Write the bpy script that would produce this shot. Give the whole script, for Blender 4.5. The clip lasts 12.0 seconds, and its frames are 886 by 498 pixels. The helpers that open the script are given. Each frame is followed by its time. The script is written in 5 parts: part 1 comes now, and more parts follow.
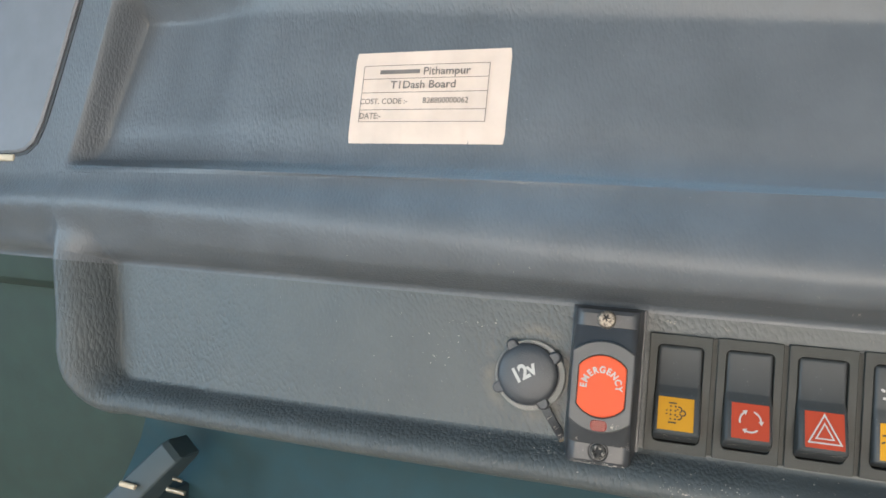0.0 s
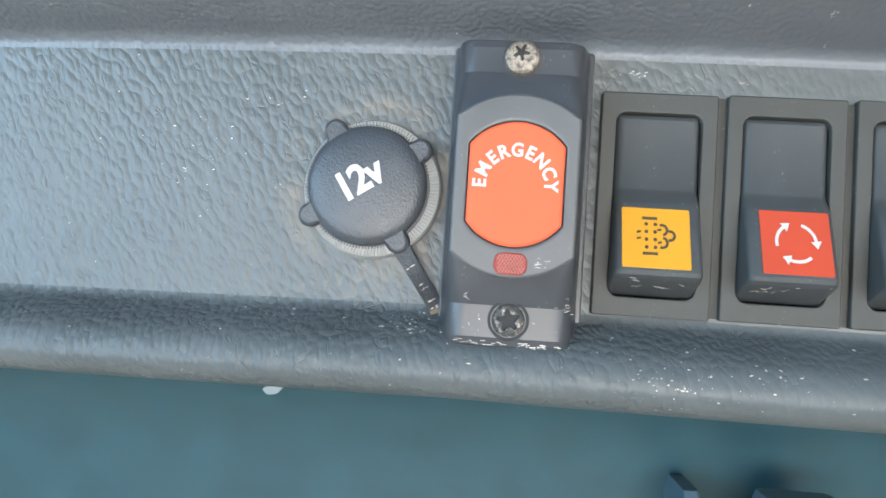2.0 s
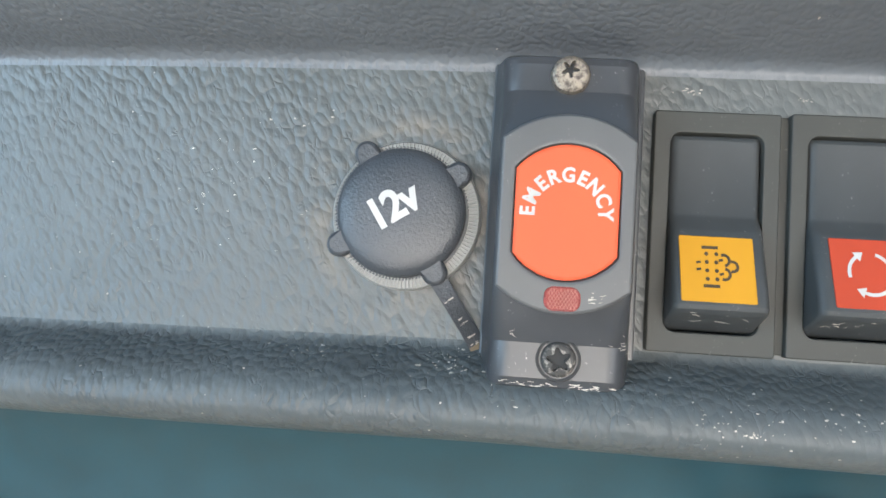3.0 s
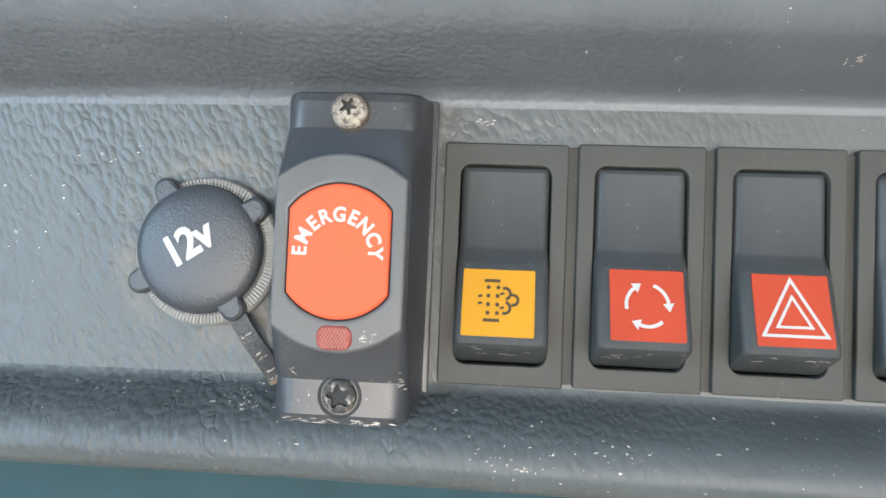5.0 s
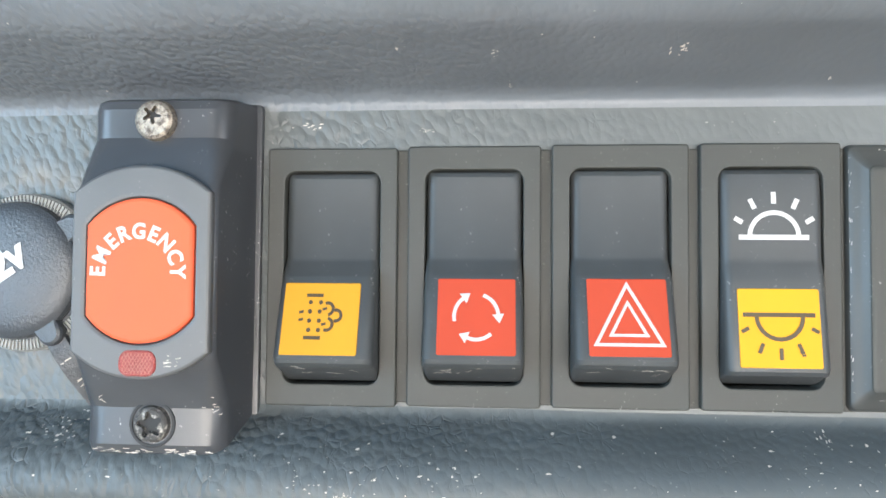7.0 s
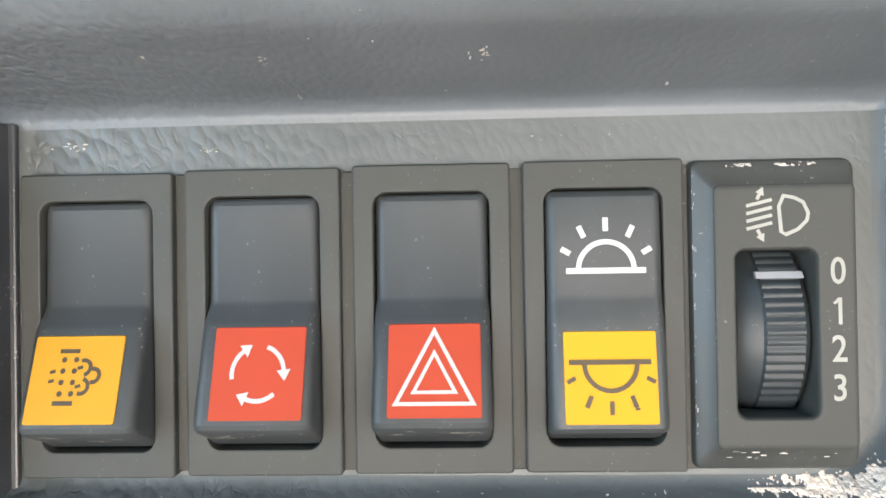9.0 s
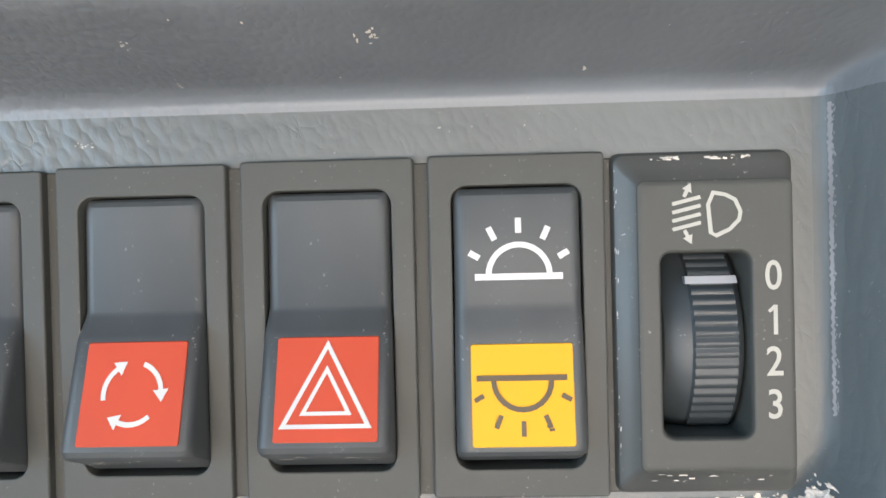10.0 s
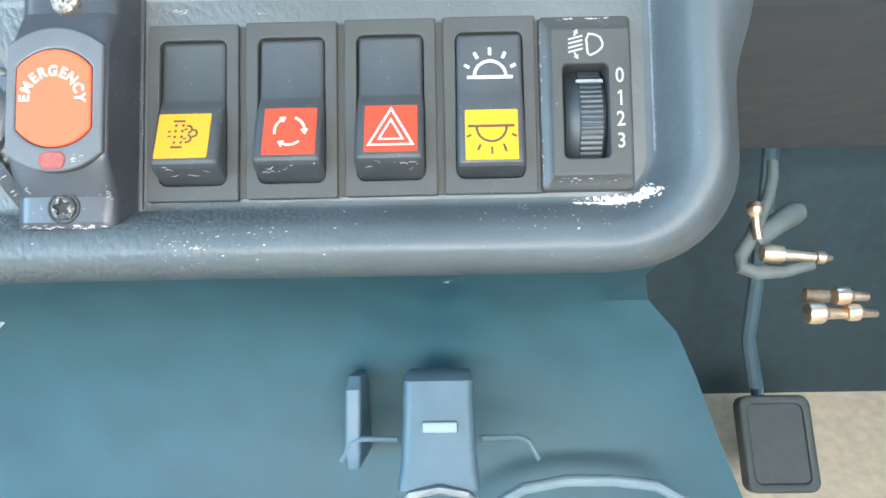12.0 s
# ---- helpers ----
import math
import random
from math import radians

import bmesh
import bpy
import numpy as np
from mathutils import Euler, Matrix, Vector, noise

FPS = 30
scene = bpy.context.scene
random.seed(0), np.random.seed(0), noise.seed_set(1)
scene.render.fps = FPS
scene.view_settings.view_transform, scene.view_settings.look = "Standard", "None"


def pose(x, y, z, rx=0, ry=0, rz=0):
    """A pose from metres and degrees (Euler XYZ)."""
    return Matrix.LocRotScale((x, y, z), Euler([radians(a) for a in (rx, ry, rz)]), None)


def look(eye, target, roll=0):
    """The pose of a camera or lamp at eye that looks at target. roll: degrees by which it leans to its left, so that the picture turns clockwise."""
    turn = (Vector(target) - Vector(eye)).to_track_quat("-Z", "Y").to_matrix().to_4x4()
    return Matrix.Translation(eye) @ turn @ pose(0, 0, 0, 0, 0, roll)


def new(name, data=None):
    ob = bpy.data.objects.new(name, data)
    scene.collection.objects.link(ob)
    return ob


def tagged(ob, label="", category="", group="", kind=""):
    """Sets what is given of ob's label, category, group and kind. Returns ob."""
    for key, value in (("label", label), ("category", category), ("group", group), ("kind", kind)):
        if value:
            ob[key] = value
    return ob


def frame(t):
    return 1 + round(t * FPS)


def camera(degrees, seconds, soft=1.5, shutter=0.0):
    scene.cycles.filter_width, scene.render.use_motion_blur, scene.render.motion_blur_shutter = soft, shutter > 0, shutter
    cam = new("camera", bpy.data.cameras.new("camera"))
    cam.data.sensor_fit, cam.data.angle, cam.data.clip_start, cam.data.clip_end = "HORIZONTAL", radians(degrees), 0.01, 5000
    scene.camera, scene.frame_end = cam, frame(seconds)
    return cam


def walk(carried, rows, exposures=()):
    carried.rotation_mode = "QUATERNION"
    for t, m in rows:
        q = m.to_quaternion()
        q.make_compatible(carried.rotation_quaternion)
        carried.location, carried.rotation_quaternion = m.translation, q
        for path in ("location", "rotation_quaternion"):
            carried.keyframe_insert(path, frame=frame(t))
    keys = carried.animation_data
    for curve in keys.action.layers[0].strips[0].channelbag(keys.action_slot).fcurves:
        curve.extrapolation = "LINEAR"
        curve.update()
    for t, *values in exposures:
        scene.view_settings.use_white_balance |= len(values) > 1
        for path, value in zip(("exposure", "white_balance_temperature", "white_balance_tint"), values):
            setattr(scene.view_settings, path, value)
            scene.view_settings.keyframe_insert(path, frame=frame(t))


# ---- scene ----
# The switch panel's own axes: x along it, y into it, z up it; it leans back from the driver.
D = pose(0, 0, 0.64, -38, 0, 0)

cam = camera(64.0, 12.0, soft=1.6)
PATH = [
    (0, (-0.00374, -0.30897, 0.05752), (-0.5574, 1.6094, 0.1728), 5.10),
    (0.3, (-0.01488, -0.26616, 0.01138), (-0.4558, 1.6720, 0.2334), 5.55),
    (0.5, (-0.01830, -0.24729, 0.01275), (-0.4036, 1.7104, 0.1509), 5.21),
    (0.8, (-0.00942, -0.21388, 0.00529), (-0.3114, 1.7590, 0.1343), 5.07),
    (1, (-0.01167, -0.19160, 0.00012), (-0.2616, 1.7890, 0.1209), 4.99),
    (1.2, (-0.01728, -0.17154, -0.00125), (-0.2378, 1.8128, 0.1153), 4.74),
    (1.5, (-0.02082, -0.14734, -0.00333), (-0.2019, 1.8415, 0.1051), 4.37),
    (2, (-0.02041, -0.15279, 0.00416), (-0.1751, 1.8389, 0.1010), 3.79),
    (2.5, (-0.03182, -0.14589, 0.00657), (-0.1854, 1.8438, 0.1391), 3.52),
    (2.7, (-0.03088, -0.14284, 0.00718), (-0.1936, 1.8461, 0.1405), 3.63),
    (4.3, (-0.01655, -0.14764, 0.01718), (-0.1330, 1.8481, 0.0778), 2.71),
    (4.5, (-0.00725, -0.14784, 0.01798), (-0.1536, 1.8449, 0.1043), 2.52),
    (5, (0.01138, -0.14062, 0.02031), (-0.1465, 1.8513, 0.1054), 2.36),
    (5.5, (0.01620, -0.13853, 0.02191), (-0.1202, 1.8543, 0.1213), 1.87),
    (6, (0.03126, -0.13584, 0.02232), (-0.1171, 1.8567, 0.1095), 1.60),
    (6.5, (0.03857, -0.13242, 0.02377), (-0.1065, 1.8604, 0.1101), 0.90),
    (7, (0.04261, -0.13024, 0.02436), (-0.1033, 1.8631, 0.0960), 0.46),
    (7.5, (0.05462, -0.12248, 0.02622), (-0.0959, 1.8709, 0.0881), 0.08),
    (7.7, (0.05690, -0.12099, 0.02668), (-0.0941, 1.8724, 0.0852), -0.12),
    (9.3, (0.07245, -0.10819, 0.03410), (0.0111, 1.8908, 0.0490), -1.09),
    (9.5, (0.07290, -0.10748, 0.03343), (0.0155, 1.8917, 0.0470), -1.19),
    (10, (0.08486, -0.09883, 0.03628), (0.0162, 1.8999, 0.0185), -1.33),
    (10.2, (0.08750, -0.09734, 0.03880), (0.0418, 1.9014, -0.0160), -1.50),
    (10.5, (0.08819, -0.10204, 0.03341), (0.0371, 1.8973, 0.0197), -1.60),
    (11, (0.08901, -0.11743, 0.02313), (0.0373, 1.8819, 0.0292), -1.82),
    (11.2, (0.09141, -0.13126, 0.01742), (0.0431, 1.8678, 0.0550), -1.91),
    (11.5, (0.09040, -0.14828, -0.00226), (0.0499, 1.8494, 0.0857), -2.03),
    (11.7, (0.08985, -0.16061, -0.00788), (0.0700, 1.8364, 0.0992), -1.60),
    (12, (0.08144, -0.18579, -0.02670), (0.0512, 1.8094, 0.1092), -0.96),
]
walk(cam, [(t, D @ look(eye, target, roll)) for t, eye, target, roll in PATH],
     [(0, 1.40, 6600, 6), (0.3, 1.54, 6700, 6), (0.5, 2.08, 7100, 8), (0.8, 2.05, 6350, 6), (1, 1.89, 7100, 9), (1.5, 2.10, 7000, 8), (2, 2.22, 5950, 4), (2.5, 2.00, 6100, 5), (4.5, 2.10, 6250, 6), (5.5, 2.08, 6300, 6), (6, 2.28, 6250, 6), (6.5, 2.32, 6250, 6), (7.5, 2.38, 6050, 5), (9.5, 2.17, 6600, 8), (10, 2.13, 6450, 9), (10.5, 2.25, 6650, 11), (11.5, 2.74, 5600, 2), (12, 2.84, 5600, 1)])

# ---- light ----
world = bpy.data.worlds.new("world")
scene.world = world
world.use_nodes = True
wn = world.node_tree.nodes
sky = wn.new("ShaderNodeTexSky")
sky.sky_type = "NISHITA"
sky.sun_disc = False
sky.sun_elevation = radians(73.6)
sky.sun_rotation = radians(178)
wn["Background"].inputs["Strength"].default_value = 0.08
world.node_tree.links.new(sky.outputs["Color"], wn["Background"].inputs["Color"])


def lamp(name, kind, m, energy, colour, size=(1, 1)):
    data = bpy.data.lights.new(name, kind)
    data.energy, data.color = energy, colour
    if kind == "AREA":
        data.shape, data.size, data.size_y = "RECTANGLE", size[0], size[1]
    else:
        data.angle = radians(0.6)
    ob = new(name, data)
    ob.matrix_world = m
    return ob


lamp("sun", "SUN", look((0.04, -1.0, 3.40), (0, 0, 0)), 3.6, (1.0, 0.92, 0.80))
lamp("left_window_light", "AREA", look((-1.46, -0.85, 1.40), (0, 0, 0.70)), 8.5, (0.58, 0.80, 1.0), (1.2, 0.7))
lamp("right_window_light", "AREA", look((0.80, -0.75, 1.20), (0, 0, 0.66)), 2.4, (1.0, 0.90, 0.80), (1.0, 0.6))
# Frontal fill added from behind; no source is known there.
lamp("rear_fill_light", "AREA", look((0.02, -1.74, 1.50), (0, 0, 0.70)), 15.5, (1.0, 0.86, 0.74), (1.7, 0.55))
# Aimed up at the blue roof, which bounces a blue fill downwards.
lamp("windscreen_light", "AREA", look((-0.3, 0.60, 1.40), (-0.3, -0.6, 1.60)), 17, (0.34, 0.67, 1.0), (1.9, 0.6))


# ---- materials ----
def node_mat(name):
    m = bpy.data.materials.new(name)
    m.use_nodes = True
    n, l = m.node_tree.nodes, m.node_tree.links
    return m, n, l, n["Principled BSDF"]


def coords(n, l, scale=(1, 1, 1), rot=(0, 0, 0)):
    c = n.new("ShaderNodeTexCoord")
    mp = n.new("ShaderNodeMapping")
    mp.inputs["Scale"].default_value = scale
    mp.inputs["Rotation"].default_value = [radians(a) for a in rot]
    l.new(c.outputs["Object"], mp.inputs["Vector"])
    return mp.outputs["Vector"]


def noise_tex(n, l, vec, scale, detail=3, rough=0.55):
    t = n.new("ShaderNodeTexNoise")
    t.inputs["Scale"].default_value, t.inputs["Detail"].default_value, t.inputs["Roughness"].default_value = scale, detail, rough
    l.new(vec, t.inputs["Vector"])
    return t.outputs["Fac"]


def ramp(n, l, fac, stops):
    r = n.new("ShaderNodeValToRGB")
    e = r.color_ramp.elements
    while len(e) < len(stops):
        e.new(0.5)
    for k, (p, c) in zip(e, stops):
        k.position, k.color = p, (*c, 1) if len(c) == 3 else c
    l.new(fac, r.inputs["Fac"])
    return r.outputs["Color"]


def mixc(n, l, fac, a, b, kind="MIX"):
    m = n.new("ShaderNodeMix")
    m.data_type, m.blend_type = "RGBA", kind
    for sock, v in ((m.inputs["Factor"], fac), (m.inputs["A"], a), (m.inputs["B"], b)):
        if hasattr(v, "node"):
            l.new(v, sock)
        else:
            sock.default_value = v if not isinstance(v, tuple) else (*v, 1)
    return m.outputs["Result"]


def bumped(n, l, bsdf, height, strength, distance, before=None):
    b = n.new("ShaderNodeBump")
    b.inputs["Strength"].default_value, b.inputs["Distance"].default_value = strength, distance
    l.new(height, b.inputs["Height"])
    if before:
        l.new(before, b.inputs["Normal"])
    l.new(b.outputs["Normal"], bsdf.inputs["Normal"])
    return b.outputs["Normal"]


def plastic(name, colour, rough, grain=900.0, strength=0.15, depth=0.0001, vary=0.25, metal=0.0, spec=0.5, dust=0.0):
    m, n, l, b = node_mat(name)
    v = coords(n, l)
    big, fine = noise_tex(n, l, v, 60, 4), noise_tex(n, l, v, grain, 3)
    lo, hi = tuple(c * (1 - vary) for c in colour), tuple(min(1, c * (1 + vary)) for c in colour)
    col = ramp(n, l, big, [(0.3, lo), (0.7, hi)])
    if dust:
        d = noise_tex(n, l, v, 1500, 2)
        patch = noise_tex(n, l, v, 120, 3)
        mul = n.new("ShaderNodeMath")
        mul.operation = "MULTIPLY"
        l.new(ramp(n, l, d, [(0.66, (0, 0, 0)), (0.74, (1, 1, 1))]), mul.inputs[0])
        l.new(ramp(n, l, patch, [(0.5, (0, 0, 0)), (0.75, (dust, dust, dust))]), mul.inputs[1])
        col = mixc(n, l, mul.outputs[0], col, (0.62, 0.6, 0.56))
    l.new(col, b.inputs["Base Color"])
    l.new(ramp(n, l, big, [(0.25, (rough - 0.07,) * 3), (0.75, (rough + 0.09,) * 3)]), b.inputs["Roughness"])
    b.inputs["Metallic"].default_value = metal
    b.inputs["Specular IOR Level"].default_value = spec
    if strength:
        bumped(n, l, b, fine, strength, depth)
    return m


def mottled(name, bright, dull, amount):
    """Plated steel, half of its plating gone to dark rust."""
    m, n, l, b = node_mat(name)
    v = coords(n, l)
    patch = noise_tex(n, l, v, 900, 4, 0.7)
    k = ramp(n, l, patch, [(amount - 0.10, (1, 1, 1)), (amount + 0.06, (0, 0, 0))])
    l.new(mixc(n, l, k, dull, bright), b.inputs["Base Color"])
    l.new(ramp(n, l, patch, [(amount - 0.10, (0.38,) * 3), (amount + 0.06, (0.75,) * 3)]), b.inputs["Roughness"])
    l.new(ramp(n, l, patch, [(amount - 0.10, (0.85,) * 3), (amount + 0.06, (0.1,) * 3)]), b.inputs["Metallic"])
    bumped(n, l, b, patch, 0.7, 0.0004)
    return m


def leather(name, colour, rough, cell=700.0, strength=0.5, depth=0.0003, dust=0.4, slant=-27.0, long=1.8, spec=0.55, creased=0.75, grime=None):
    """Moulded dashboard skin: soft, drawn-out pebbles with a few short creases between them, and a little dust."""
    m, n, l, b = node_mat(name)
    v = coords(n, l)
    warp = n.new("ShaderNodeTexNoise")
    warp.inputs["Scale"].default_value, warp.inputs["Detail"].default_value = 160, 3
    l.new(v, warp.inputs["Vector"])
    add = n.new("ShaderNodeMixRGB")
    add.blend_type = "LINEAR_LIGHT"
    add.inputs["Fac"].default_value = 0.0011
    l.new(v, add.inputs["Color1"])
    l.new(warp.outputs["Color"], add.inputs["Color2"])
    mp = n.new("ShaderNodeMapping")
    mp.vector_type = "TEXTURE"
    mp.inputs["Scale"].default_value = (1.0, 1.0, long)
    mp.inputs["Rotation"].default_value = (0, radians(slant), 0)
    l.new(add.outputs["Color"], mp.inputs["Vector"])
    # soft oval pebbles
    pebble = n.new("ShaderNodeTexVoronoi")
    pebble.feature = "SMOOTH_F1"
    pebble.inputs["Scale"].default_value = cell
    pebble.inputs["Smoothness"].default_value = 0.30
    pebble.inputs["Randomness"].default_value = 0.95
    l.new(mp.outputs["Vector"], pebble.inputs["Vector"])
    h = ramp(n, l, pebble.outputs["Distance"], [(0.0, (1, 1, 1)), (0.3, (0.88,) * 3), (0.55, (0.5,) * 3), (0.8, (0.1,) * 3)])
    # short creases that run along a few of their edges
    vor = n.new("ShaderNodeTexVoronoi")
    vor.feature = "DISTANCE_TO_EDGE"
    vor.inputs["Scale"].default_value = cell * 0.8
    l.new(mp.outputs["Vector"], vor.inputs["Vector"])
    crease = ramp(n, l, vor.outputs["Distance"], [(0.0, (0, 0, 0)), (0.08, (0.6,) * 3), (0.22, (1, 1, 1))])
    broken = ramp(n, l, noise_tex(n, l, v, cell * 0.30, 2), [(0.50, (0, 0, 0)), (0.66, (creased,) * 3)])
    h = mixc(n, l, 1.0, h, mixc(n, l, broken, (1.0, 1.0, 1.0), crease), "MULTIPLY")
    h = mixc(n, l, 0.30, h, noise_tex(n, l, mp.outputs["Vector"], cell * 1.5, 3))
    # the grain is rubbed smooth towards the driver's end
    sep = n.new("ShaderNodeSeparateXYZ")
    l.new(v, sep.inputs[0])
    worn = n.new("ShaderNodeMapRange")
    worn.inputs["From Min"].default_value, worn.inputs["From Max"].default_value = -0.01, 0.07
    worn.inputs["To Min"].default_value, worn.inputs["To Max"].default_value = 1.0, 0.20
    l.new(sep.outputs["X"], worn.inputs["Value"])
    h = mixc(n, l, worn.outputs["Result"], (0.8, 0.8, 0.8), h)
    big = noise_tex(n, l, v, 30, 5)
    col = ramp(n, l, big, [(0.3, tuple(c * 0.86 for c in colour)), (0.7, tuple(c * 1.12 for c in colour))])
    d = noise_tex(n, l, v, 1300, 2)
    where = noise_tex(n, l, v, 70, 4)
    mul = n.new("ShaderNodeMath")
    mul.operation = "MULTIPLY"
    l.new(ramp(n, l, d, [(0.69, (0, 0, 0)), (0.76, (1, 1, 1))]), mul.inputs[0])
    l.new(ramp(n, l, where, [(0.48, (0, 0, 0)), (0.75, (dust,) * 3)]), mul.inputs[1])
    col = mixc(n, l, mul.outputs[0], col, (0.6, 0.57, 0.52))
    if grime:
        # tan ring of old dust round the socket
        far = n.new("ShaderNodeVectorMath")
        far.operation = "DISTANCE"
        flat = n.new("ShaderNodeCombineXYZ")
        l.new(sep.outputs["X"], flat.inputs[0])
        l.new(sep.outputs["Z"], flat.inputs[2])
        l.new(flat.outputs[0], far.inputs[0])
        far.inputs[1].default_value = (grime[0], 0, grime[1])
        span = n.new("ShaderNodeMapRange")
        span.inputs["From Min"].default_value, span.inputs["From Max"].default_value = 0.0150, 0.0230
        l.new(far.outputs["Value"], span.inputs["Value"])
        band = ramp(n, l, span.outputs["Result"], [(0.0, (0.1,) * 3), (0.35, (0.55,) * 3), (1.0, (0, 0, 0))])
        patchy = ramp(n, l, noise_tex(n, l, v, 110, 4), [(0.40, (0, 0, 0)), (0.65, (0.8,) * 3)])
        col = mixc(n, l, mixc(n, l, 1.0, band, patchy, "MULTIPLY"), col, (0.20, 0.155, 0.11))
    l.new(col, b.inputs["Base Color"])
    l.new(ramp(n, l, big, [(0.25, (rough - 0.06,) * 3), (0.75, (rough + 0.08,) * 3)]), b.inputs["Roughness"])
    b.inputs["Specular IOR Level"].default_value = spec
    first = bumped(n, l, b, h, strength, depth)
    bumped(n, l, b, noise_tex(n, l, v, 2600, 2), 0.12, 0.0001, first)
    return m


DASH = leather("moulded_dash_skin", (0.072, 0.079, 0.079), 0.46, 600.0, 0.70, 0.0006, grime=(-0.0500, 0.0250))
# Same skin as the panel, lightened for the brighter light up here.
DASH_UP = leather("upper_skin_lit", (0.097, 0.106, 0.116), 0.46, 760.0, 0.5, 0.0005, 0.35, -6.0, 2.4)
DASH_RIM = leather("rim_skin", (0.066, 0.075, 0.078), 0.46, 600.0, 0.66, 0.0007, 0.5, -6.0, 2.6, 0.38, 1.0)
SIDE = plastic("side_panel_plastic", (0.045, 0.050, 0.058), 0.55, 500, 0.2, 0.0002, 0.12)
# Teal plastic, with the haze and shade down here mixed into its colour.
DASH_LOW = plastic("shaded_lower_plastic", (0.0135, 0.045, 0.058), 0.55, 700, 0.2, 0.0002, 0.15)
BEZEL = plastic("bezel_plastic", (0.037, 0.038, 0.034), 0.56, 1400, 0.12, 0.00006, 0.16, spec=0.35, dust=0.5)
LEV_RIM = plastic("satin_bezel_plastic", (0.042, 0.043, 0.040), 0.42, 1400, 0.12, 0.00006, 0.2, spec=0.42, dust=0.7)
ROCKER = plastic("rocker_plastic", (0.040, 0.043, 0.044), 0.46, 1800, 0.08, 0.00005, 0.14, spec=0.4, dust=0.5)
HOUSING = plastic("housing_plastic", (0.039, 0.041, 0.045), 0.36, 1200, 0.10, 0.00006, 0.15, dust=0.8)
FACE = plastic("faceplate_plastic", (0.074, 0.075, 0.076), 0.48, 1500, 0.12, 0.00006, 0.1, dust=0.3)
RUBBER = plastic("cap_rubber", (0.042, 0.046, 0.052), 0.36, 1700, 0.7, 0.00025, 0.2, dust=0.35)
RING = plastic("socket_ring_plastic", (0.20, 0.20, 0.19), 0.4, 1500, 0.1, 0.00005, 0.2, dust=0.7)
WHEEL = plastic("thumbwheel_plastic", (0.020, 0.025, 0.028), 0.46, 1500, 0.08, 0.00005, 0.15, dust=0.4)
MARK = plastic("grey_white_mark", (0.27, 0.27, 0.28), 0.5, 1500, 0.05, 0.00004, 0.1)
DARK = plastic("recess_shade_black", (0.010, 0.011, 0.012), 0.7, 900, 0.1, 0.0001, 0.2)
# Lighter than a black gap: the haze over it is in the colour.
GAP = plastic("hazed_gap_grey", (0.045, 0.048, 0.051), 0.7, 900, 0.1, 0.0001, 0.2)
ORANGE = plastic("emergency_orange", (0.62, 0.092, 0.036), 0.6, 1600, 0.05, 0.00004, 0.05, spec=0.25)
LENS = plastic("red_lens", (0.24, 0.032, 0.026), 0.35, 2600, 1.0, 0.0004, 0.3)
RED = plastic("decal_red", (0.335, 0.043, 0.018), 0.6, 1200, 0.06, 0.00004, 0.06, spec=0.25)
AMBER = plastic("decal_amber", (0.43, 0.21, 0.012), 0.6, 1200, 0.06, 0.00004, 0.06, spec=0.25)
YELLOW = plastic("decal_yellow", (0.52, 0.25, 0.006), 0.6, 1200, 0.06, 0.00004, 0.05, spec=0.25)
WHITE = plastic("white_print", (0.39, 0.385, 0.37), 0.5, 1500, 0.05, 0.00004, 0.06)
IVORY = plastic("ivory_print", (0.26, 0.255, 0.225), 0.5, 1500, 0.05, 0.00004, 0.1)
INK = plastic("brown_print", (0.045, 0.028, 0.010), 0.55, 1500, 0.05, 0.00004, 0.2)
PAPER = plastic("label_paper", (0.62, 0.50, 0.415), 0.6, 300, 0.3, 0.0003, 0.07)
TYPE = plastic("label_type", (0.17, 0.145, 0.13), 0.6, 900, 0.05, 0.00004, 0.3)
FOAM = plastic("torn_foam", (0.62, 0.52, 0.44), 0.9, 1400, 0.9, 0.0004, 0.30)
FOLD_SHINE = plastic("fold_highlight_tone", (0.17, 0.168, 0.175), 0.7, 900, 0.3, 0.0001, 0.3)
CHIP = plastic("pale_fleck", (0.46, 0.42, 0.37), 0.8, 900, 0.3, 0.0001, 0.3)
# Green haze over the dark footwell is part of this lining's colour.
FOOTWELL = plastic("hazed_footwell_lining", (0.026, 0.046, 0.038), 0.7, 150, 0.3, 0.0008, 0.2)
FLOORING = plastic("beige_floor_sheet", (0.54, 0.46, 0.34), 0.7, 120, 0.3, 0.001, 0.15)
CAB = plastic("cab_lining", (0.09, 0.095, 0.10), 0.8, 90, 0.2, 0.001, 0.08)
PEDAL = plastic("pedal_rubber", (0.035, 0.045, 0.045), 0.6, 200, 0.3, 0.0005, 0.2)
POST = plastic("blue_grey_plastic", (0.045, 0.080, 0.105), 0.5, 600, 0.15, 0.0001, 0.12)
LATCH = plastic("latch_plastic", (0.030, 0.048, 0.056), 0.55, 600, 0.15, 0.0001, 0.12)
BRACKET = plastic("grey_bracket_plastic", (0.055, 0.088, 0.108), 0.45, 600, 0.15, 0.0001, 0.12)
SCREW = mottled("worn_screw_steel", (0.30, 0.26, 0.21), (0.07, 0.055, 0.045), 0.55)
SCREW_DULL = mottled("dull_screw_steel", (0.30, 0.28, 0.25), (0.04, 0.038, 0.036), 0.42)
# Sunlight's warm tint on the fittings is put into the steel's colour.
STEEL = plastic("warm_tinted_steel", (0.70, 0.55, 0.40), 0.42, 300, 0.2, 0.0002, 0.2, metal=1.0)
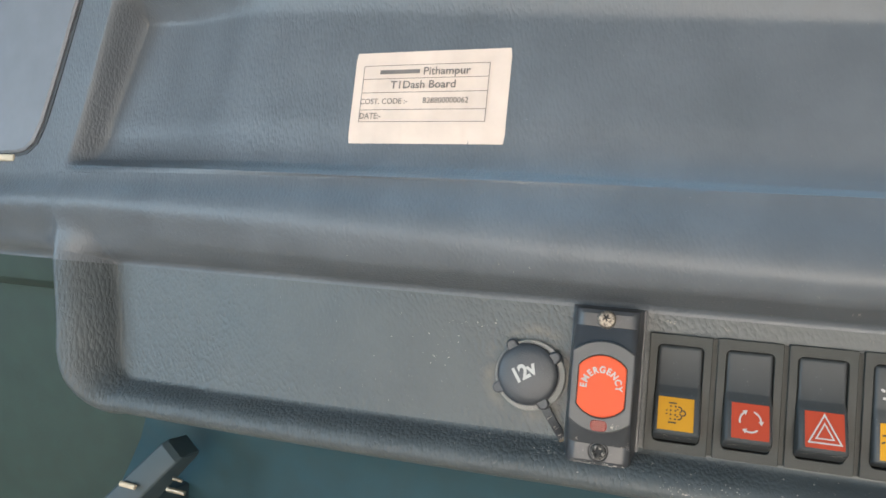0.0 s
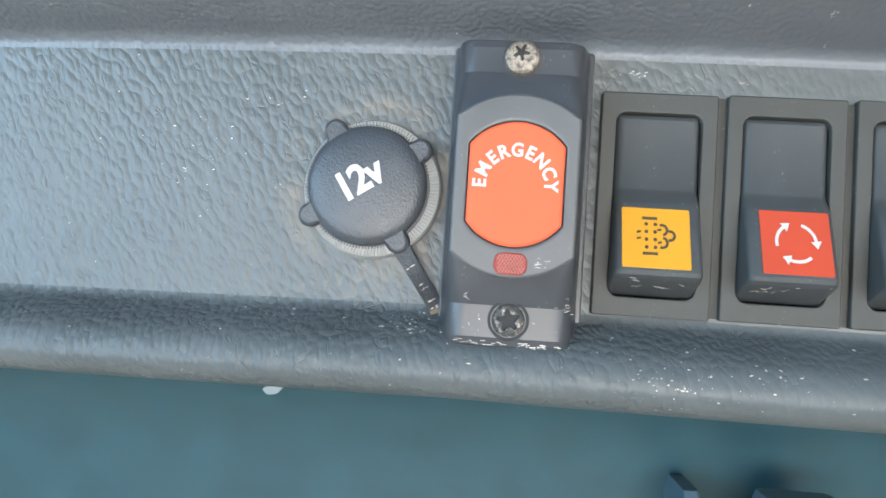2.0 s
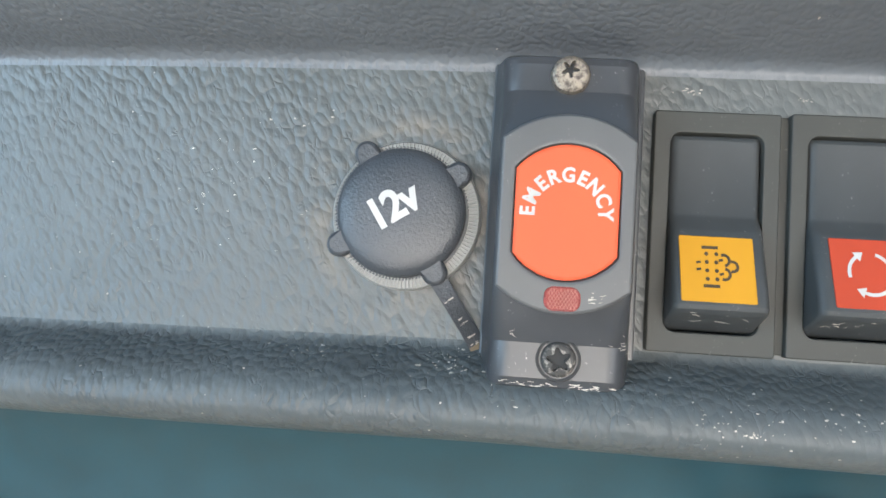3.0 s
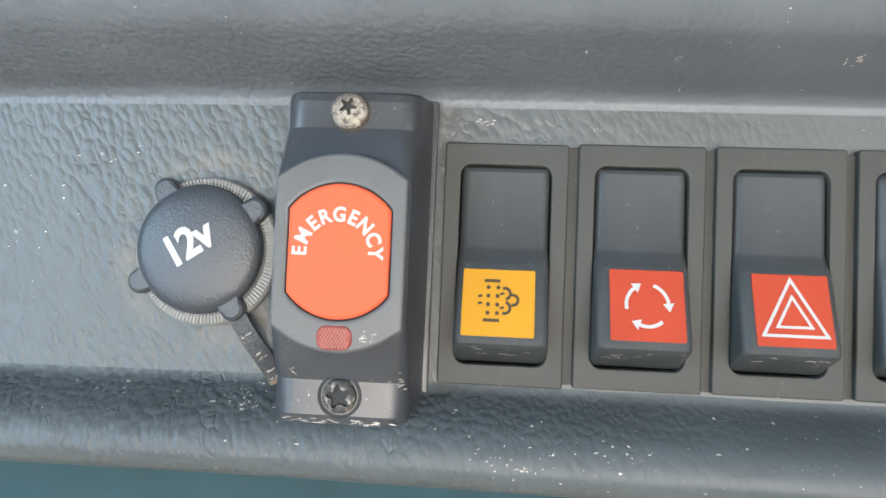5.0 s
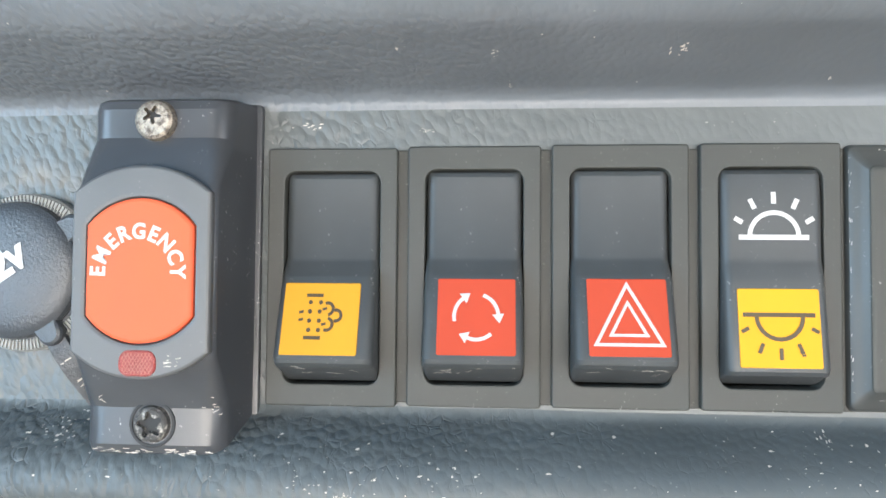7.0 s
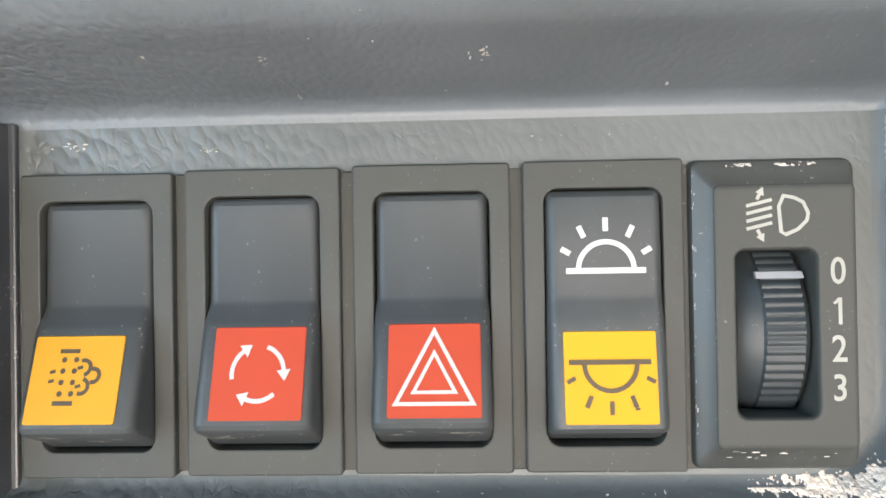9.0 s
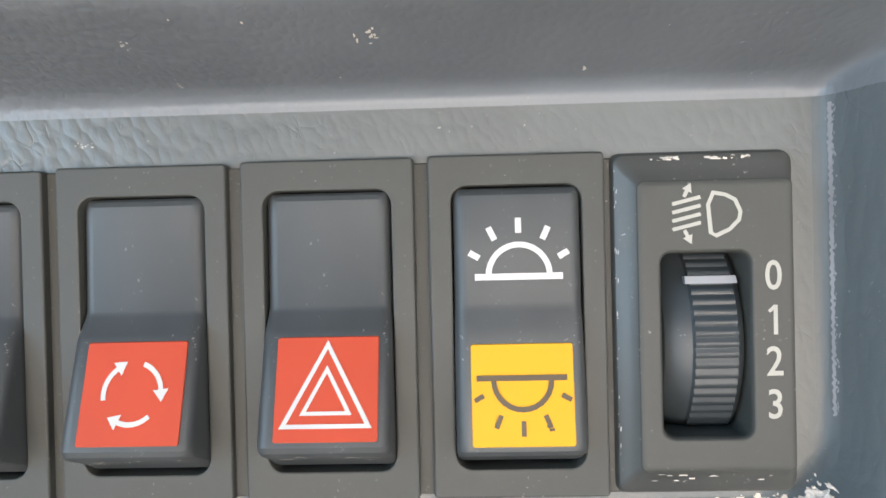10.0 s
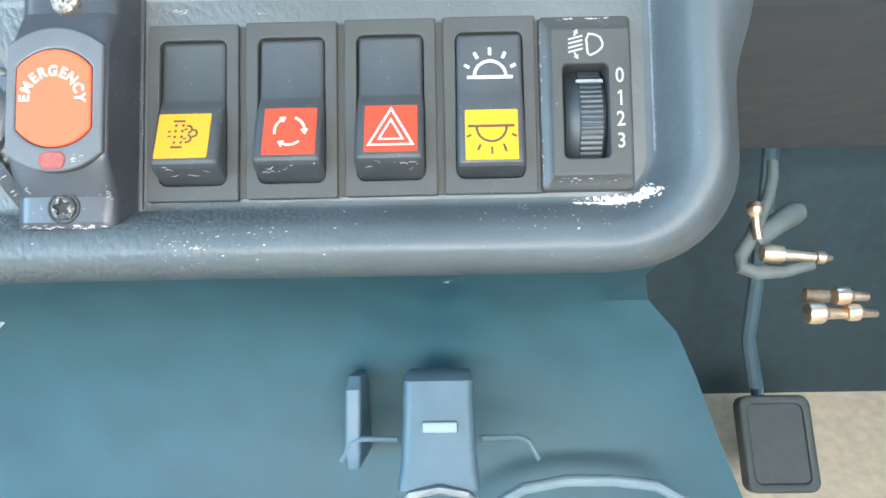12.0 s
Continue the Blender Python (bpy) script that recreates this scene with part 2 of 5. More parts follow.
RUST = plastic("rusty_strap", (0.17, 0.13, 0.085), 0.5, 900, 0.3, 0.0002, 0.4)


# ---- building helpers ----
def thing(name, label, category, group="", m=None, kind=""):
    ob = new(name)
    ob.empty_display_size = 0.005
    ob.matrix_world = D if m is None else m
    return tagged(ob, label, category, group, kind)


def part(name, bm, material, parent=None, label="", smooth=True):
    """Links a bmesh as one mesh object under its thing."""
    bmesh.ops.recalc_face_normals(bm, faces=bm.faces)
    me = bpy.data.meshes.new(name)
    bm.to_mesh(me)
    bm.free()
    for p in me.polygons:
        p.use_smooth = smooth
    if smooth:
        me.set_sharp_from_angle(angle=radians(24))
    me.materials.append(material)
    ob = new(name, me)
    if parent:
        ob.parent = parent
    if label:
        ob["label"] = label
    return ob


def loft(bm, loops, closed=True, caps=(False, False)):
    """Faces between loops of equally many points."""
    rows = [[bm.verts.new(p) for p in lp] for lp in loops]
    n = len(rows[0])
    for a, b in zip(rows, rows[1:]):
        for i in range(n if closed else n - 1):
            j = (i + 1) % n
            bm.faces.new((a[i], a[j], b[j], b[i]))
    if caps[0]:
        bm.faces.new(rows[0])
    if caps[1]:
        bm.faces.new(rows[-1])
    return rows


def at_y(outline, y):
    return [(x, y, z) for x, z in outline]


def rrect(x0, z0, x1, z1, r, n=6):
    """Outline of a rectangle with round corners, 4 (n + 1) points."""
    pts = []
    for cx, cz, a0 in ((x1 - r, z1 - r, 0), (x0 + r, z1 - r, 90), (x0 + r, z0 + r, 180), (x1 - r, z0 + r, 270)):
        for i in range(n + 1):
            a = radians(a0 + 90 * i / n)
            pts.append((cx + r * math.cos(a), cz + r * math.sin(a)))
    return pts


def barrel(cx, cz, w, hh, hc, n=14):
    """Outline with straight sides and arched ends: width w, half height hh, corners at height hc."""
    rise = hh - hc
    rad = ((w / 2) ** 2 + rise ** 2) / (2 * rise)
    half = math.asin(w / 2 / rad)
    top = [(cx + rad * math.sin(half * k), cz + hh - rad + rad * math.cos(half * k)) for k in [1 - 2 * i / n for i in range(n + 1)]]
    bot = [(2 * cx - x, 2 * cz - z) for x, z in top]
    return top + bot


def circle(cx, cz, r, n=48, a0=0.0):
    return [(cx + r * math.cos(2 * math.pi * i / n + a0), cz + r * math.sin(2 * math.pi * i / n + a0)) for i in range(n)]


def grown(outline, d):
    """The outline moved outwards by d (counter-clockwise, convex)."""
    out, n = [], len(outline)
    for i in range(n):
        (ax, az), (bx, bz), (px, pz) = outline[i - 1], outline[(i + 1) % n], outline[i]
        tx, tz = bx - ax, bz - az
        k = math.hypot(tx, tz) or 1
        out.append((px + tz / k * d, pz - tx / k * d))
    return out


def slab(bm, outline, back, front, bevel=0.0004):
    """A plate from y = back to y = front with a rounded front edge."""
    loft(bm, [at_y(outline, back), at_y(outline, front + bevel), at_y(grown(outline, -bevel * 0.35), front + bevel * 0.3),
              at_y(grown(outline, -bevel), front), at_y(grown(outline, -bevel * 1.3), front)], True, (True, True))
    return bm


def framed(bm, outer, inner, back, front, bevel=0.0005, depth=None):
    """A plate with an opening through it; both outlines have equally many points."""
    depth = back if depth is None else depth
    loft(bm, [at_y(outer, back), at_y(outer, front + bevel), at_y(grown(outer, -bevel * 0.4), front + bevel * 0.3), at_y(grown(outer, -bevel), front), at_y(grown(outer, -bevel * 1.4), front),
              at_y(grown(inner, bevel * 1.4), front), at_y(grown(inner, bevel), front), at_y(grown(inner, bevel * 0.3), front + bevel * 0.3), at_y(inner, front + bevel), at_y(inner, depth)])
    return bm


def loaf(bm, stations, back, n=5, base=None):
    """A body along z from stations (z, x centre, width, front y, edge radius); base: its two x at the back."""
    loops = []
    for z, cx, w, y, r in stations:
        lp = [(cx - w / 2 if base is None else base[0], back, z)]
        for i in range(n + 1):
            a = math.pi / 2 * i / n
            lp.append((cx - w / 2 + r - r * math.cos(a), y + r - r * math.sin(a), z))
        for i in range(n + 1):
            a = math.pi / 2 * (1 - i / n)
            lp.append((cx + w / 2 - r + r * math.cos(a), y + r - r * math.sin(a), z))
        lp.append((cx + w / 2 if base is None else base[1], back, z))
        loops.append(lp)
    loft(bm, loops, True, (True, True))
    return bm


def stroke(pts, w, closed=False):
    """Quads along a line of points in the plane, w wide."""
    n = len(pts)
    left, right = [], []
    for i in range(n):
        a = pts[i - 1] if i or closed else pts[i]
        b = pts[(i + 1) % n] if i < n - 1 or closed else pts[i]
        tx, tz = b[0] - a[0], b[1] - a[1]
        k = math.hypot(tx, tz) or 1
        ex = w / 2
        if 0 < i < n - 1 or closed:
            p, q = pts[i - 1], pts[(i + 1) % n]
            u = Vector((pts[i][0] - p[0], pts[i][1] - p[1])).normalized()
            v = Vector((q[0] - pts[i][0], q[1] - pts[i][1])).normalized()
            ex = w / 2 / max(0.35, math.sqrt((1 + u.dot(v)) / 2))
        left.append((pts[i][0] - tz / k * ex, pts[i][1] + tx / k * ex))
        right.append((pts[i][0] + tz / k * ex, pts[i][1] - tx / k * ex))
    m = n if closed else n - 1
    return [[left[i], left[(i + 1) % n], right[(i + 1) % n], right[i]] for i in range(m)]


def arc(cx, cz, r, a0, a1, n=14):
    return [(cx + r * math.cos(radians(a0 + (a1 - a0) * i / n)), cz + r * math.sin(radians(a0 + (a1 - a0) * i / n))) for i in range(n + 1)]


def inked(bm, polys, place, thick=0.00005):
    """Flat printed shapes; place(x, z) gives the point of the surface that they lie on."""
    for poly in polys:
        f = [bm.verts.new(Vector(place(x, z)) - Vector((0, thick, 0))) for x, z in poly]
        bm.faces.new(f)
    return bm


def letters(text, size, weight=0.0, spacing=1.0):
    """Triangles of a line of type in the plane, its middle at the origin."""
    cu = bpy.data.curves.new("type", "FONT")
    cu.body, cu.size, cu.offset, cu.space_character = text, 1.0, weight, spacing
    cu.align_x, cu.align_y, cu.resolution_u = "CENTER", "CENTER", 4
    ob = new("type", cu)
    dg = bpy.context.evaluated_depsgraph_get()
    me = bpy.data.meshes.new_from_object(ob.evaluated_get(dg))
    polys = [[(me.vertices[i].co.x * size, me.vertices[i].co.y * size) for i in p.vertices] for p in me.polygons]
    bpy.data.objects.remove(ob)
    bpy.data.curves.remove(cu)
    bpy.data.meshes.remove(me)
    return polys


def turned(polys, cx, cz, degrees=0.0, sx=1.0):
    c, s = math.cos(radians(degrees)), math.sin(radians(degrees))
    return [[(cx + sx * x * c - z * s, cz + sx * x * s + z * c) for x, z in p] for p in polys]


def lathe(bm, profile, cx, cz, n=48, ribs=None):
    """Turns (radius, y) pairs about the axis through (cx, cz) along y."""
    loops = []
    for k, (r, y) in enumerate(profile):
        lp = []
        for i in range(n):
            a = 2 * math.pi * i / n
            rr = r + (ribs[1] * (i % 2) if ribs and k in ribs[0] else 0)
            lp.append((cx + rr * math.cos(a), y, cz + rr * math.sin(a)))
        loops.append(lp)
    loft(bm, loops, True, (True, True))
    return bm


def box(bm, x0, y0, z0, x1, y1, z1, bevel=0.0):
    c = bmesh.ops.create_cube(bm, size=1, matrix=Matrix.Translation(((x0 + x1) / 2, (y0 + y1) / 2, (z0 + z1) / 2)) @ Matrix.Diagonal((x1 - x0, y1 - y0, z1 - z0, 1)))
    if bevel:
        es = list({e for v in c["verts"] for e in v.link_edges})
        bmesh.ops.bevel(bm, geom=es, offset=bevel, segments=3, affect="EDGES", profile=0.5)
    return bm


def tube(bm, pts, r, n=10):
    pts = [Vector(p) for p in pts]
    loops = []
    for i, p in enumerate(pts):
        d = (pts[min(i + 1, len(pts) - 1)] - pts[max(i - 1, 0)]).normalized()
        u = d.orthogonal().normalized() if abs(d.z) > 0.95 else d.cross(Vector((0, 0, 1))).normalized()
        v = d.cross(u)
        loops.append([tuple(p + r * (math.cos(2 * math.pi * k / n) * u + math.sin(2 * math.pi * k / n) * v)) for k in range(n)])
    loft(bm, loops, True, (True, True))
    return bm


# ---- the dashboard's form ----
def bow(x):
    """The dash front turns away towards the passenger's side."""
    return 0.25 * max(0.0, 0.05 - x) ** 2


def spline(points, v):
    """Smooth curve through (v, y) pairs."""
    if v <= points[0][0]:
        return points[0][1]
    for i in range(len(points) - 1):
        (a, ya), (b, yb) = points[i], points[i + 1]
        if v <= b:
            pa, pb = points[max(0, i - 1)], points[min(len(points) - 1, i + 2)]
            ma, mb = (yb - pa[1]) / (b - pa[0]), (pb[1] - ya) / (pb[0] - a)
            u, h = (v - a) / (b - a), b - a
            return ((2 * u ** 3 - 3 * u ** 2 + 1) * ya + (u ** 3 - 2 * u ** 2 + u) * h * ma + (3 * u ** 2 - 2 * u ** 3) * yb + (u ** 3 - u ** 2) * h * mb)
    return points[-1][1]


def ease(v):
    v = min(1.0, max(0.0, v))
    return v * v * (3 - 2 * v)


FLOOR_Y, FLOOR_Z0, TOP_Z = 0.0022, -0.0022, 0.0555
LEDGE = [(0.0555, 0.0023), (0.0570, 0.0020), (0.0582, 0.0010), (0.0591, -0.0008), (0.0606, -0.0062), (0.0622, -0.0118), (0.0645, -0.0190), (0.0690, -0.0240), (0.0750, -0.0262),
         (0.0850, -0.0250), (0.0980, -0.0208), (0.1050, -0.0192)]
TRAY = [(0.1050, -0.0192), (0.1068, -0.0183), (0.1082, -0.0162), (0.1102, -0.0118), (0.1125, -0.0062), (0.1155, -0.0004), (0.1190, 0.0042), (0.1240, 0.0080), (0.1300, 0.0108), (0.1920, 0.0240),
        (0.1955, 0.0239), (0.1985, 0.0205), (0.2030, 0.0120), (0.2090, -0.0010), (0.2180, -0.0100), (0.2600, -0.0120)]
BROW = [(0.1050, -0.0192), (0.1300, -0.0158), (0.1700, -0.0145), (0.2100, -0.0140), (0.2600, -0.0140)]
RIM = [(-0.0035, 0.0024), (-0.0016, 0.0022), (-0.0003, 0.0016), (0.0006, 0.0004), (0.0016, -0.0014), (0.0026, -0.0033), (0.0038, -0.0054), (0.0052, -0.0075), (0.0068, -0.0092), (0.0088, -0.0103), (0.0110, -0.0108), (0.0130, -0.0106),
       (0.0150, -0.0092), (0.0167, -0.0064), (0.0178, -0.0028), (0.0184, 0.0025), (0.0184, 0.0120), (0.0176, 0.0300)]
LX, RX, RC = -0.2845, 0.1350, 0.013


def lowered(x, z):
    """The panel's lower edge sinks a little towards the passenger's side."""
    return z - 0.021 * max(0.0, -0.03 - x) * ease((0.030 - z) / 0.035)


def tray_left(z):
    return -0.3245 + 0.20 * (z - 0.125)


def left_edge(z):
    return LX - 0.013 * ease(z / 0.07)


def spread(s):
    """How much wider the left post's slope is."""
    return s + 0.0125 * ease(s / 0.010) if s > 0 else s


def left_y(s, z):
    """The left post stands out nearly as far as the ledge, and runs out in it."""
    y = rim_y(s)
    return y * (2.1 - 1.2 * ease((z - 0.060) / 0.036)) if y < 0 else y


def right_y(s):
    """The right post stands out further than the rim."""
    y = rim_y(s)
    return y * 1.2 if y < 0 else y


def post_y(x, z):
    """Depth of the two posts that the ledge grows out of, or None between and beyond them."""
    if x > RX - 0.012:
        g = x - RX
        if g < 0:
            return rim_y(g) if g > -0.0035 else rim_y(-0.0035) - 1.2 * (g + 0.0035)
        return right_y(g) if g < 0.0145 else right_y(0.0145) + 0.06 * (g - 0.0145)
    g = left_edge(z) - x
    if g <= 0:
        return (rim_y(g) if g > -0.0035 else rim_y(-0.0035) - 1.2 * (g + 0.0035)) if g > -0.012 else None
    lo, hi = 0.0, 0.0145
    if g > spread(hi):
        return left_y(hi, z) + 1.1 * (g - spread(hi))
    for _ in range(24):
        mid = (lo + hi) / 2
        lo, hi = (mid, hi) if spread(mid) < g else (lo, mid)
    return left_y(lo, z)


def upper_y(x, z):
    """Depth of the dash above the switch panel."""
    if z <= 0.1050:
        # the overhang grows taller towards the passenger's side
        tall = 0.013 * min(1.0, max(0.0, (0.06 - x) / 0.36)) * ease((z - 0.057) / 0.024) * ease((0.105 - z) / 0.022)
        y, p = spline(LEDGE, z - tall), post_y(x, z)
        if p is not None:
            k = 0.0006 + (0.0095 if x > 0 else 0.0180) * ease((z - 0.0556) / 0.006)
            h = min(1.0, max(0.0, 0.5 + 0.5 * (p - y) / k))
            y = p * (1 - h) + y * h - k * h * (1 - h)
        return y + bow(x)
    # the tray is shallow along the label and deeper at its far end
    wall = ease((x - tray_left(z)) / 0.013) * ease((0.235 - x) / 0.026)
    inside = wall * (0.16 + 0.40 * ease((-0.19 - x) / 0.09))
    brow = spline(BROW, z)
    # the ledge ends in a small lip, which slants down towards the driver
    lip = z - 0.1068 + 0.020 * (x + 0.10)
    step = 0.0024 * ease(lip / 0.0050) * (1 - ease((lip - 0.003) / 0.026)) - 0.0012 * max(0.0, 1 - abs(lip + 0.0016) / 0.0036) ** 2 * ease((z - 0.105) / 0.001)
    return brow + (spline(TRAY, z + 0.072 * (x + 0.25) * ease((z - 0.140) / 0.045)) - brow) * inside + step * wall + bow(x)


def rim_y(s):
    return spline(RIM, s)


def face_y(x, z):
    """Depth of the visible dash skin near the switch panel."""
    if z > TOP_Z:
        return upper_y(x, z)
    if x > RX - RC and z < FLOOR_Z0 + RC:
        return rim_y(max(-0.0035, math.hypot(x - RX + RC, z - FLOOR_Z0 - RC) - RC))
    z += 0.021 * max(0.0, -0.03 - x)
    if z < FLOOR_Z0:
        return rim_y(FLOOR_Z0 - z) + bow(x)
    return FLOOR_Y + bow(x)


dashboard = thing("dashboard", "dusty grey grained plastic dashboard with a recessed switch panel", "dashboard")
bm = bmesh.new()
zs = []
for (a, _), (b, _) in zip(LEDGE, LEDGE[1:]):
    zs += [a + (b - a) * i / 5 for i in range(5)]
for (a, _), (b, _) in zip(TRAY, TRAY[1:]):
    k = 8 if b - a < 0.02 else 48
    zs += [a + (b - a) * i / k for i in range(k)]
zs.append(TRAY[-1][0])
xs = [-0.46 + 0.004 * i for i in range(32)] + [-0.332 + 0.001 * i for i in range(64)] + [-0.268 + 0.004 * i for i in range(97)] + [0.120 + 0.00075 * i for i in range(80)] + [0.180 + 0.004 * i for i in range(41)]
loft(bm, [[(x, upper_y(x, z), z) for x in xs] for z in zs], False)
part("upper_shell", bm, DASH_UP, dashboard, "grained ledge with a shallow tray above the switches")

# floor of the switch panel
bm = bmesh.new()
for x0, x1, z0, z1, nx in ((-0.308, 0.0012, FLOOR_Z0 - 0.001, TOP_Z, 70), (0.0012, 0.1284, FLOOR_Z0 - 0.001, 0.0014, 4), (0.0012, 0.1284, 0.0468, TOP_Z, 4), (0.1284, 0.1400, FLOOR_Z0 - 0.001, TOP_Z, 3)):
    loft(bm, [[(x0 + (x1 - x0) * i / nx, FLOOR_Y + bow(x0 + (x1 - x0) * i / nx), lowered(x0 + (x1 - x0) * i / nx, z0 + (z1 - z0) * j / 8)) for i in range(nx + 1)] for j in range(9)], False)
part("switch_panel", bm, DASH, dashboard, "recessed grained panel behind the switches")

for i in range(4):
    bm = bmesh.new()
    slab(bm, rrect(0.0265 * i + 0.0236, 0.0005, 0.0265 * i + 0.0274, 0.0476, 0.0003), 0.0040, 0.0016, 0.0002)
    part("mounting_rib", bm, BEZEL, dashboard)
# rim round the panel: down the left post, along the bottom, up the right post
path = []
for i in range(13):
    z = 0.0556 + (FLOOR_Z0 + RC - 0.0556) * i / 12
    path.append((left_edge(z), z, -1.0, 0.0, 1.0))
for i in range(1, 12):
    a = radians(180 + 90 * i / 12)
    path.append((LX + RC + RC * math.cos(a), FLOOR_Z0 + RC + RC * math.sin(a), math.cos(a), math.sin(a), 1 - i / 12))
for i in range(81):
    path.append((LX + RC + (RX - RC - LX - RC) * i / 80, FLOOR_Z0, 0.0, -1.0, 0.0))
for i in range(1, 12):
    a = radians(270 + 90 * i / 12)
    path.append((RX - RC + RC * math.cos(a), FLOOR_Z0 + RC + RC * math.sin(a), math.cos(a), math.sin(a), 0.0))
for i in range(17):
    path.append((RX, FLOOR_Z0 + RC + (0.0556 - FLOOR_Z0 - RC) * i / 16, 1.0, 0.0, 0.0))
prof = [i / 42 for i in range(43)]


def rim_at(u):
    k = u * (len(RIM) - 1)
    i = min(int(k), len(RIM) - 2)
    f = k - i
    p0, p1, p2, p3 = RIM[max(0, i - 1)], RIM[i], RIM[i + 1], RIM[min(len(RIM) - 1, i + 2)]
    return [0.5 * (2 * p1[c] + (p2[c] - p0[c]) * f + (2 * p0[c] - 5 * p1[c] + 4 * p2[c] - p3[c]) * f * f + (3 * p1[c] - p0[c] - 3 * p2[c] + p3[c]) * f ** 3) for c in (0, 1)]


bm = bmesh.new()
loops = []
for u in prof:
    s, y = rim_at(u)
    lp = []
    for px, pz, nx, nz, wide in path:
        grow = s + wide * (spread(s) - s)
        # the posts flare where they meet the ledge
        grow += 0.009 * abs(nx) * ease((pz - 0.030) / 0.030) * ease((s - 0.012) / 0.010)
        # the driver's post rounds off more slowly at its far side
        grow += 0.010 * max(0.0, nx) ** 2 * ease((y + 0.0108) / 0.030) if s > 0.0112 else 0.0
        x, z = px + nx * grow, pz + nz * grow
        lp.append((x, y * (1 + 0.2 * max(0.0, nx) ** 2 + 1.1 * ease(wide)) + bow(x) if y < 0 else y + bow(x), lowered(x, z)))
    loops.append(lp)
loft(bm, loops, False)
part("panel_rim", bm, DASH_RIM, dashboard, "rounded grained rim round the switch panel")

# set-back panels beyond the two posts
bm = bmesh.new()
loft(bm, [[(0.150 + 0.40 * i / 8, y, z) for i in range(9)] for y, z in ((0.010, 0.120), (0.044, 0.104), (0.050, 0.088), (0.052, 0.076), (0.055, 0.072), (0.063, 0.070), (0.10, 0.070), (0.30, 0.072))], False)
part("column_side_panel", bm, SIDE, dashboard, "plain grey panel beside the steering column")
bm = bmesh.new()
loft(bm, [[(-0.60 + 0.31 * i / 8, y, z) for i in range(9)] for y, z in ((0.050, 0.090), (0.110, 0.084), (0.116, 0.074), (0.122, 0.046), (0.126, 0.038), (0.140, 0.032), (0.19, 0.030))], False)
part("passenger_side_panel", bm, FOOTWELL, dashboard, "plain dark panel under the ledge")
bm = bmesh.new()
loft(bm, [[(-0.60 + 0.36 * i / 8, y, z) for i in range(9)] for y, z in ((0.16, 0.040), (0.18, -0.05), (0.20, -0.12), (0.24, -0.22), (0.30, -0.36))], False)
part("footwell_lining", bm, FOOTWELL, dashboard, "dark green-grey footwell lining")
# flat top towards the windscreen
bm = bmesh.new()
loft(bm, [[(-0.46 + 0.80 * i / 8, y, z) for i in range(9)] for y, z in ((-0.010, 0.258), (0.0, 0.262), (0.20, 0.415), (0.44, 0.590))], False)
part("dash_top", bm, DASH_UP, dashboard, "plain grained dash top")

for x in (-0.464, 0.340):
    bm = bmesh.new()
    cheek = [(-0.0170, 0.0750), (-0.0100, 0.2560), (0.0, 0.2610), (0.20, 0.4140), (0.44, 0.5890), (0.44, 0.1100), (0.06, 0.1100), (0.0, 0.0760)]
    y0 = bow(x) if x < 0 else 0.0
    loft(bm, [[(x + d, min(y + y0, 0.44), z) for y, z in cheek] for d in (0.0, 0.004)], True, (True, True))
    part("end_panel", bm, SIDE, dashboard, "plain dark end panel", smooth=False)

# lower panel, which widens downwards
bm = bmesh.new()
low = [(0.0200, -0.0160), (0.0500, -0.0200), (0.0740, -0.0290), (0.0890, -0.0420), (0.0990, -0.0610), (0.1055, -0.0880), (0.1090, -0.1120),
       (0.1120, -0.1300), (0.1200, -0.1800), (0.1300, -0.2300), (0.1550, -0.2500), (0.2500, -0.2500)]
loops = []
for y, z in low:
    d = -z - 0.02
    a, b = -0.272 - 0.57 * d - 0.05 * ease((y - 0.03) / 0.06), 0.148 + 0.016 * ease(d / 0.03) + 0.40 * d
    loops.append([(a + (b - a) * i / 40, y + 0.012 * (2 * i / 40 - 1) ** 8 + 0.6 * bow(a + (b - a) * i / 40), lowered(a + (b - a) * i / 40, z)) for i in range(41)])
loft(bm, loops, False)
part("lower_panel", bm, DASH_LOW, dashboard, "smooth dark lower panel under the switch rim")
# band with a pale edge low on the passenger's side
for name, m, sect, label in (("lower_band", DASH_LOW, ((0.1120, -0.0990), (0.1062, -0.0998), (0.1045, -0.1012), (0.1042, -0.1100), (0.1050, -0.1118), (0.1120, -0.1125)), "dark band along the lower panel"),
                             ("band_edge", POST, ((0.1110, -0.1119), (0.1046, -0.1120), (0.1036, -0.1126), (0.1036, -0.1138), (0.1048, -0.1146), (0.1110, -0.1148)), "blue-grey edge strip under the band")):
    bm = bmesh.new()
    loft(bm, [[(-0.34 + 0.0105 * i, y + 0.6 * bow(-0.34 + 0.0105 * i) + 0.004 * ease((i - 14) / 6), z) for i in range(21)] for y, z in sect], False)
    part(name, bm, m, dashboard, label)

# lid at the far end of the ledge
bm = bmesh.new()
lid = [(-0.371, 0.1170), (-0.363, 0.1185), (-0.357, 0.1235), (-0.3525, 0.135), (-0.345, 0.165), (-0.335, 0.207), (-0.326, 0.255), (-0.46, 0.255), (-0.46, 0.117)]
loft(bm, [[(x, upper_y(x, z) + 0.004, z) for x, z in lid], [(x, upper_y(x, z) - 0.0018, z) for x, z in lid], [(x, upper_y(x, z) - 0.003, z) for x, z in grown(lid, -0.0015)]], True, (True, True))
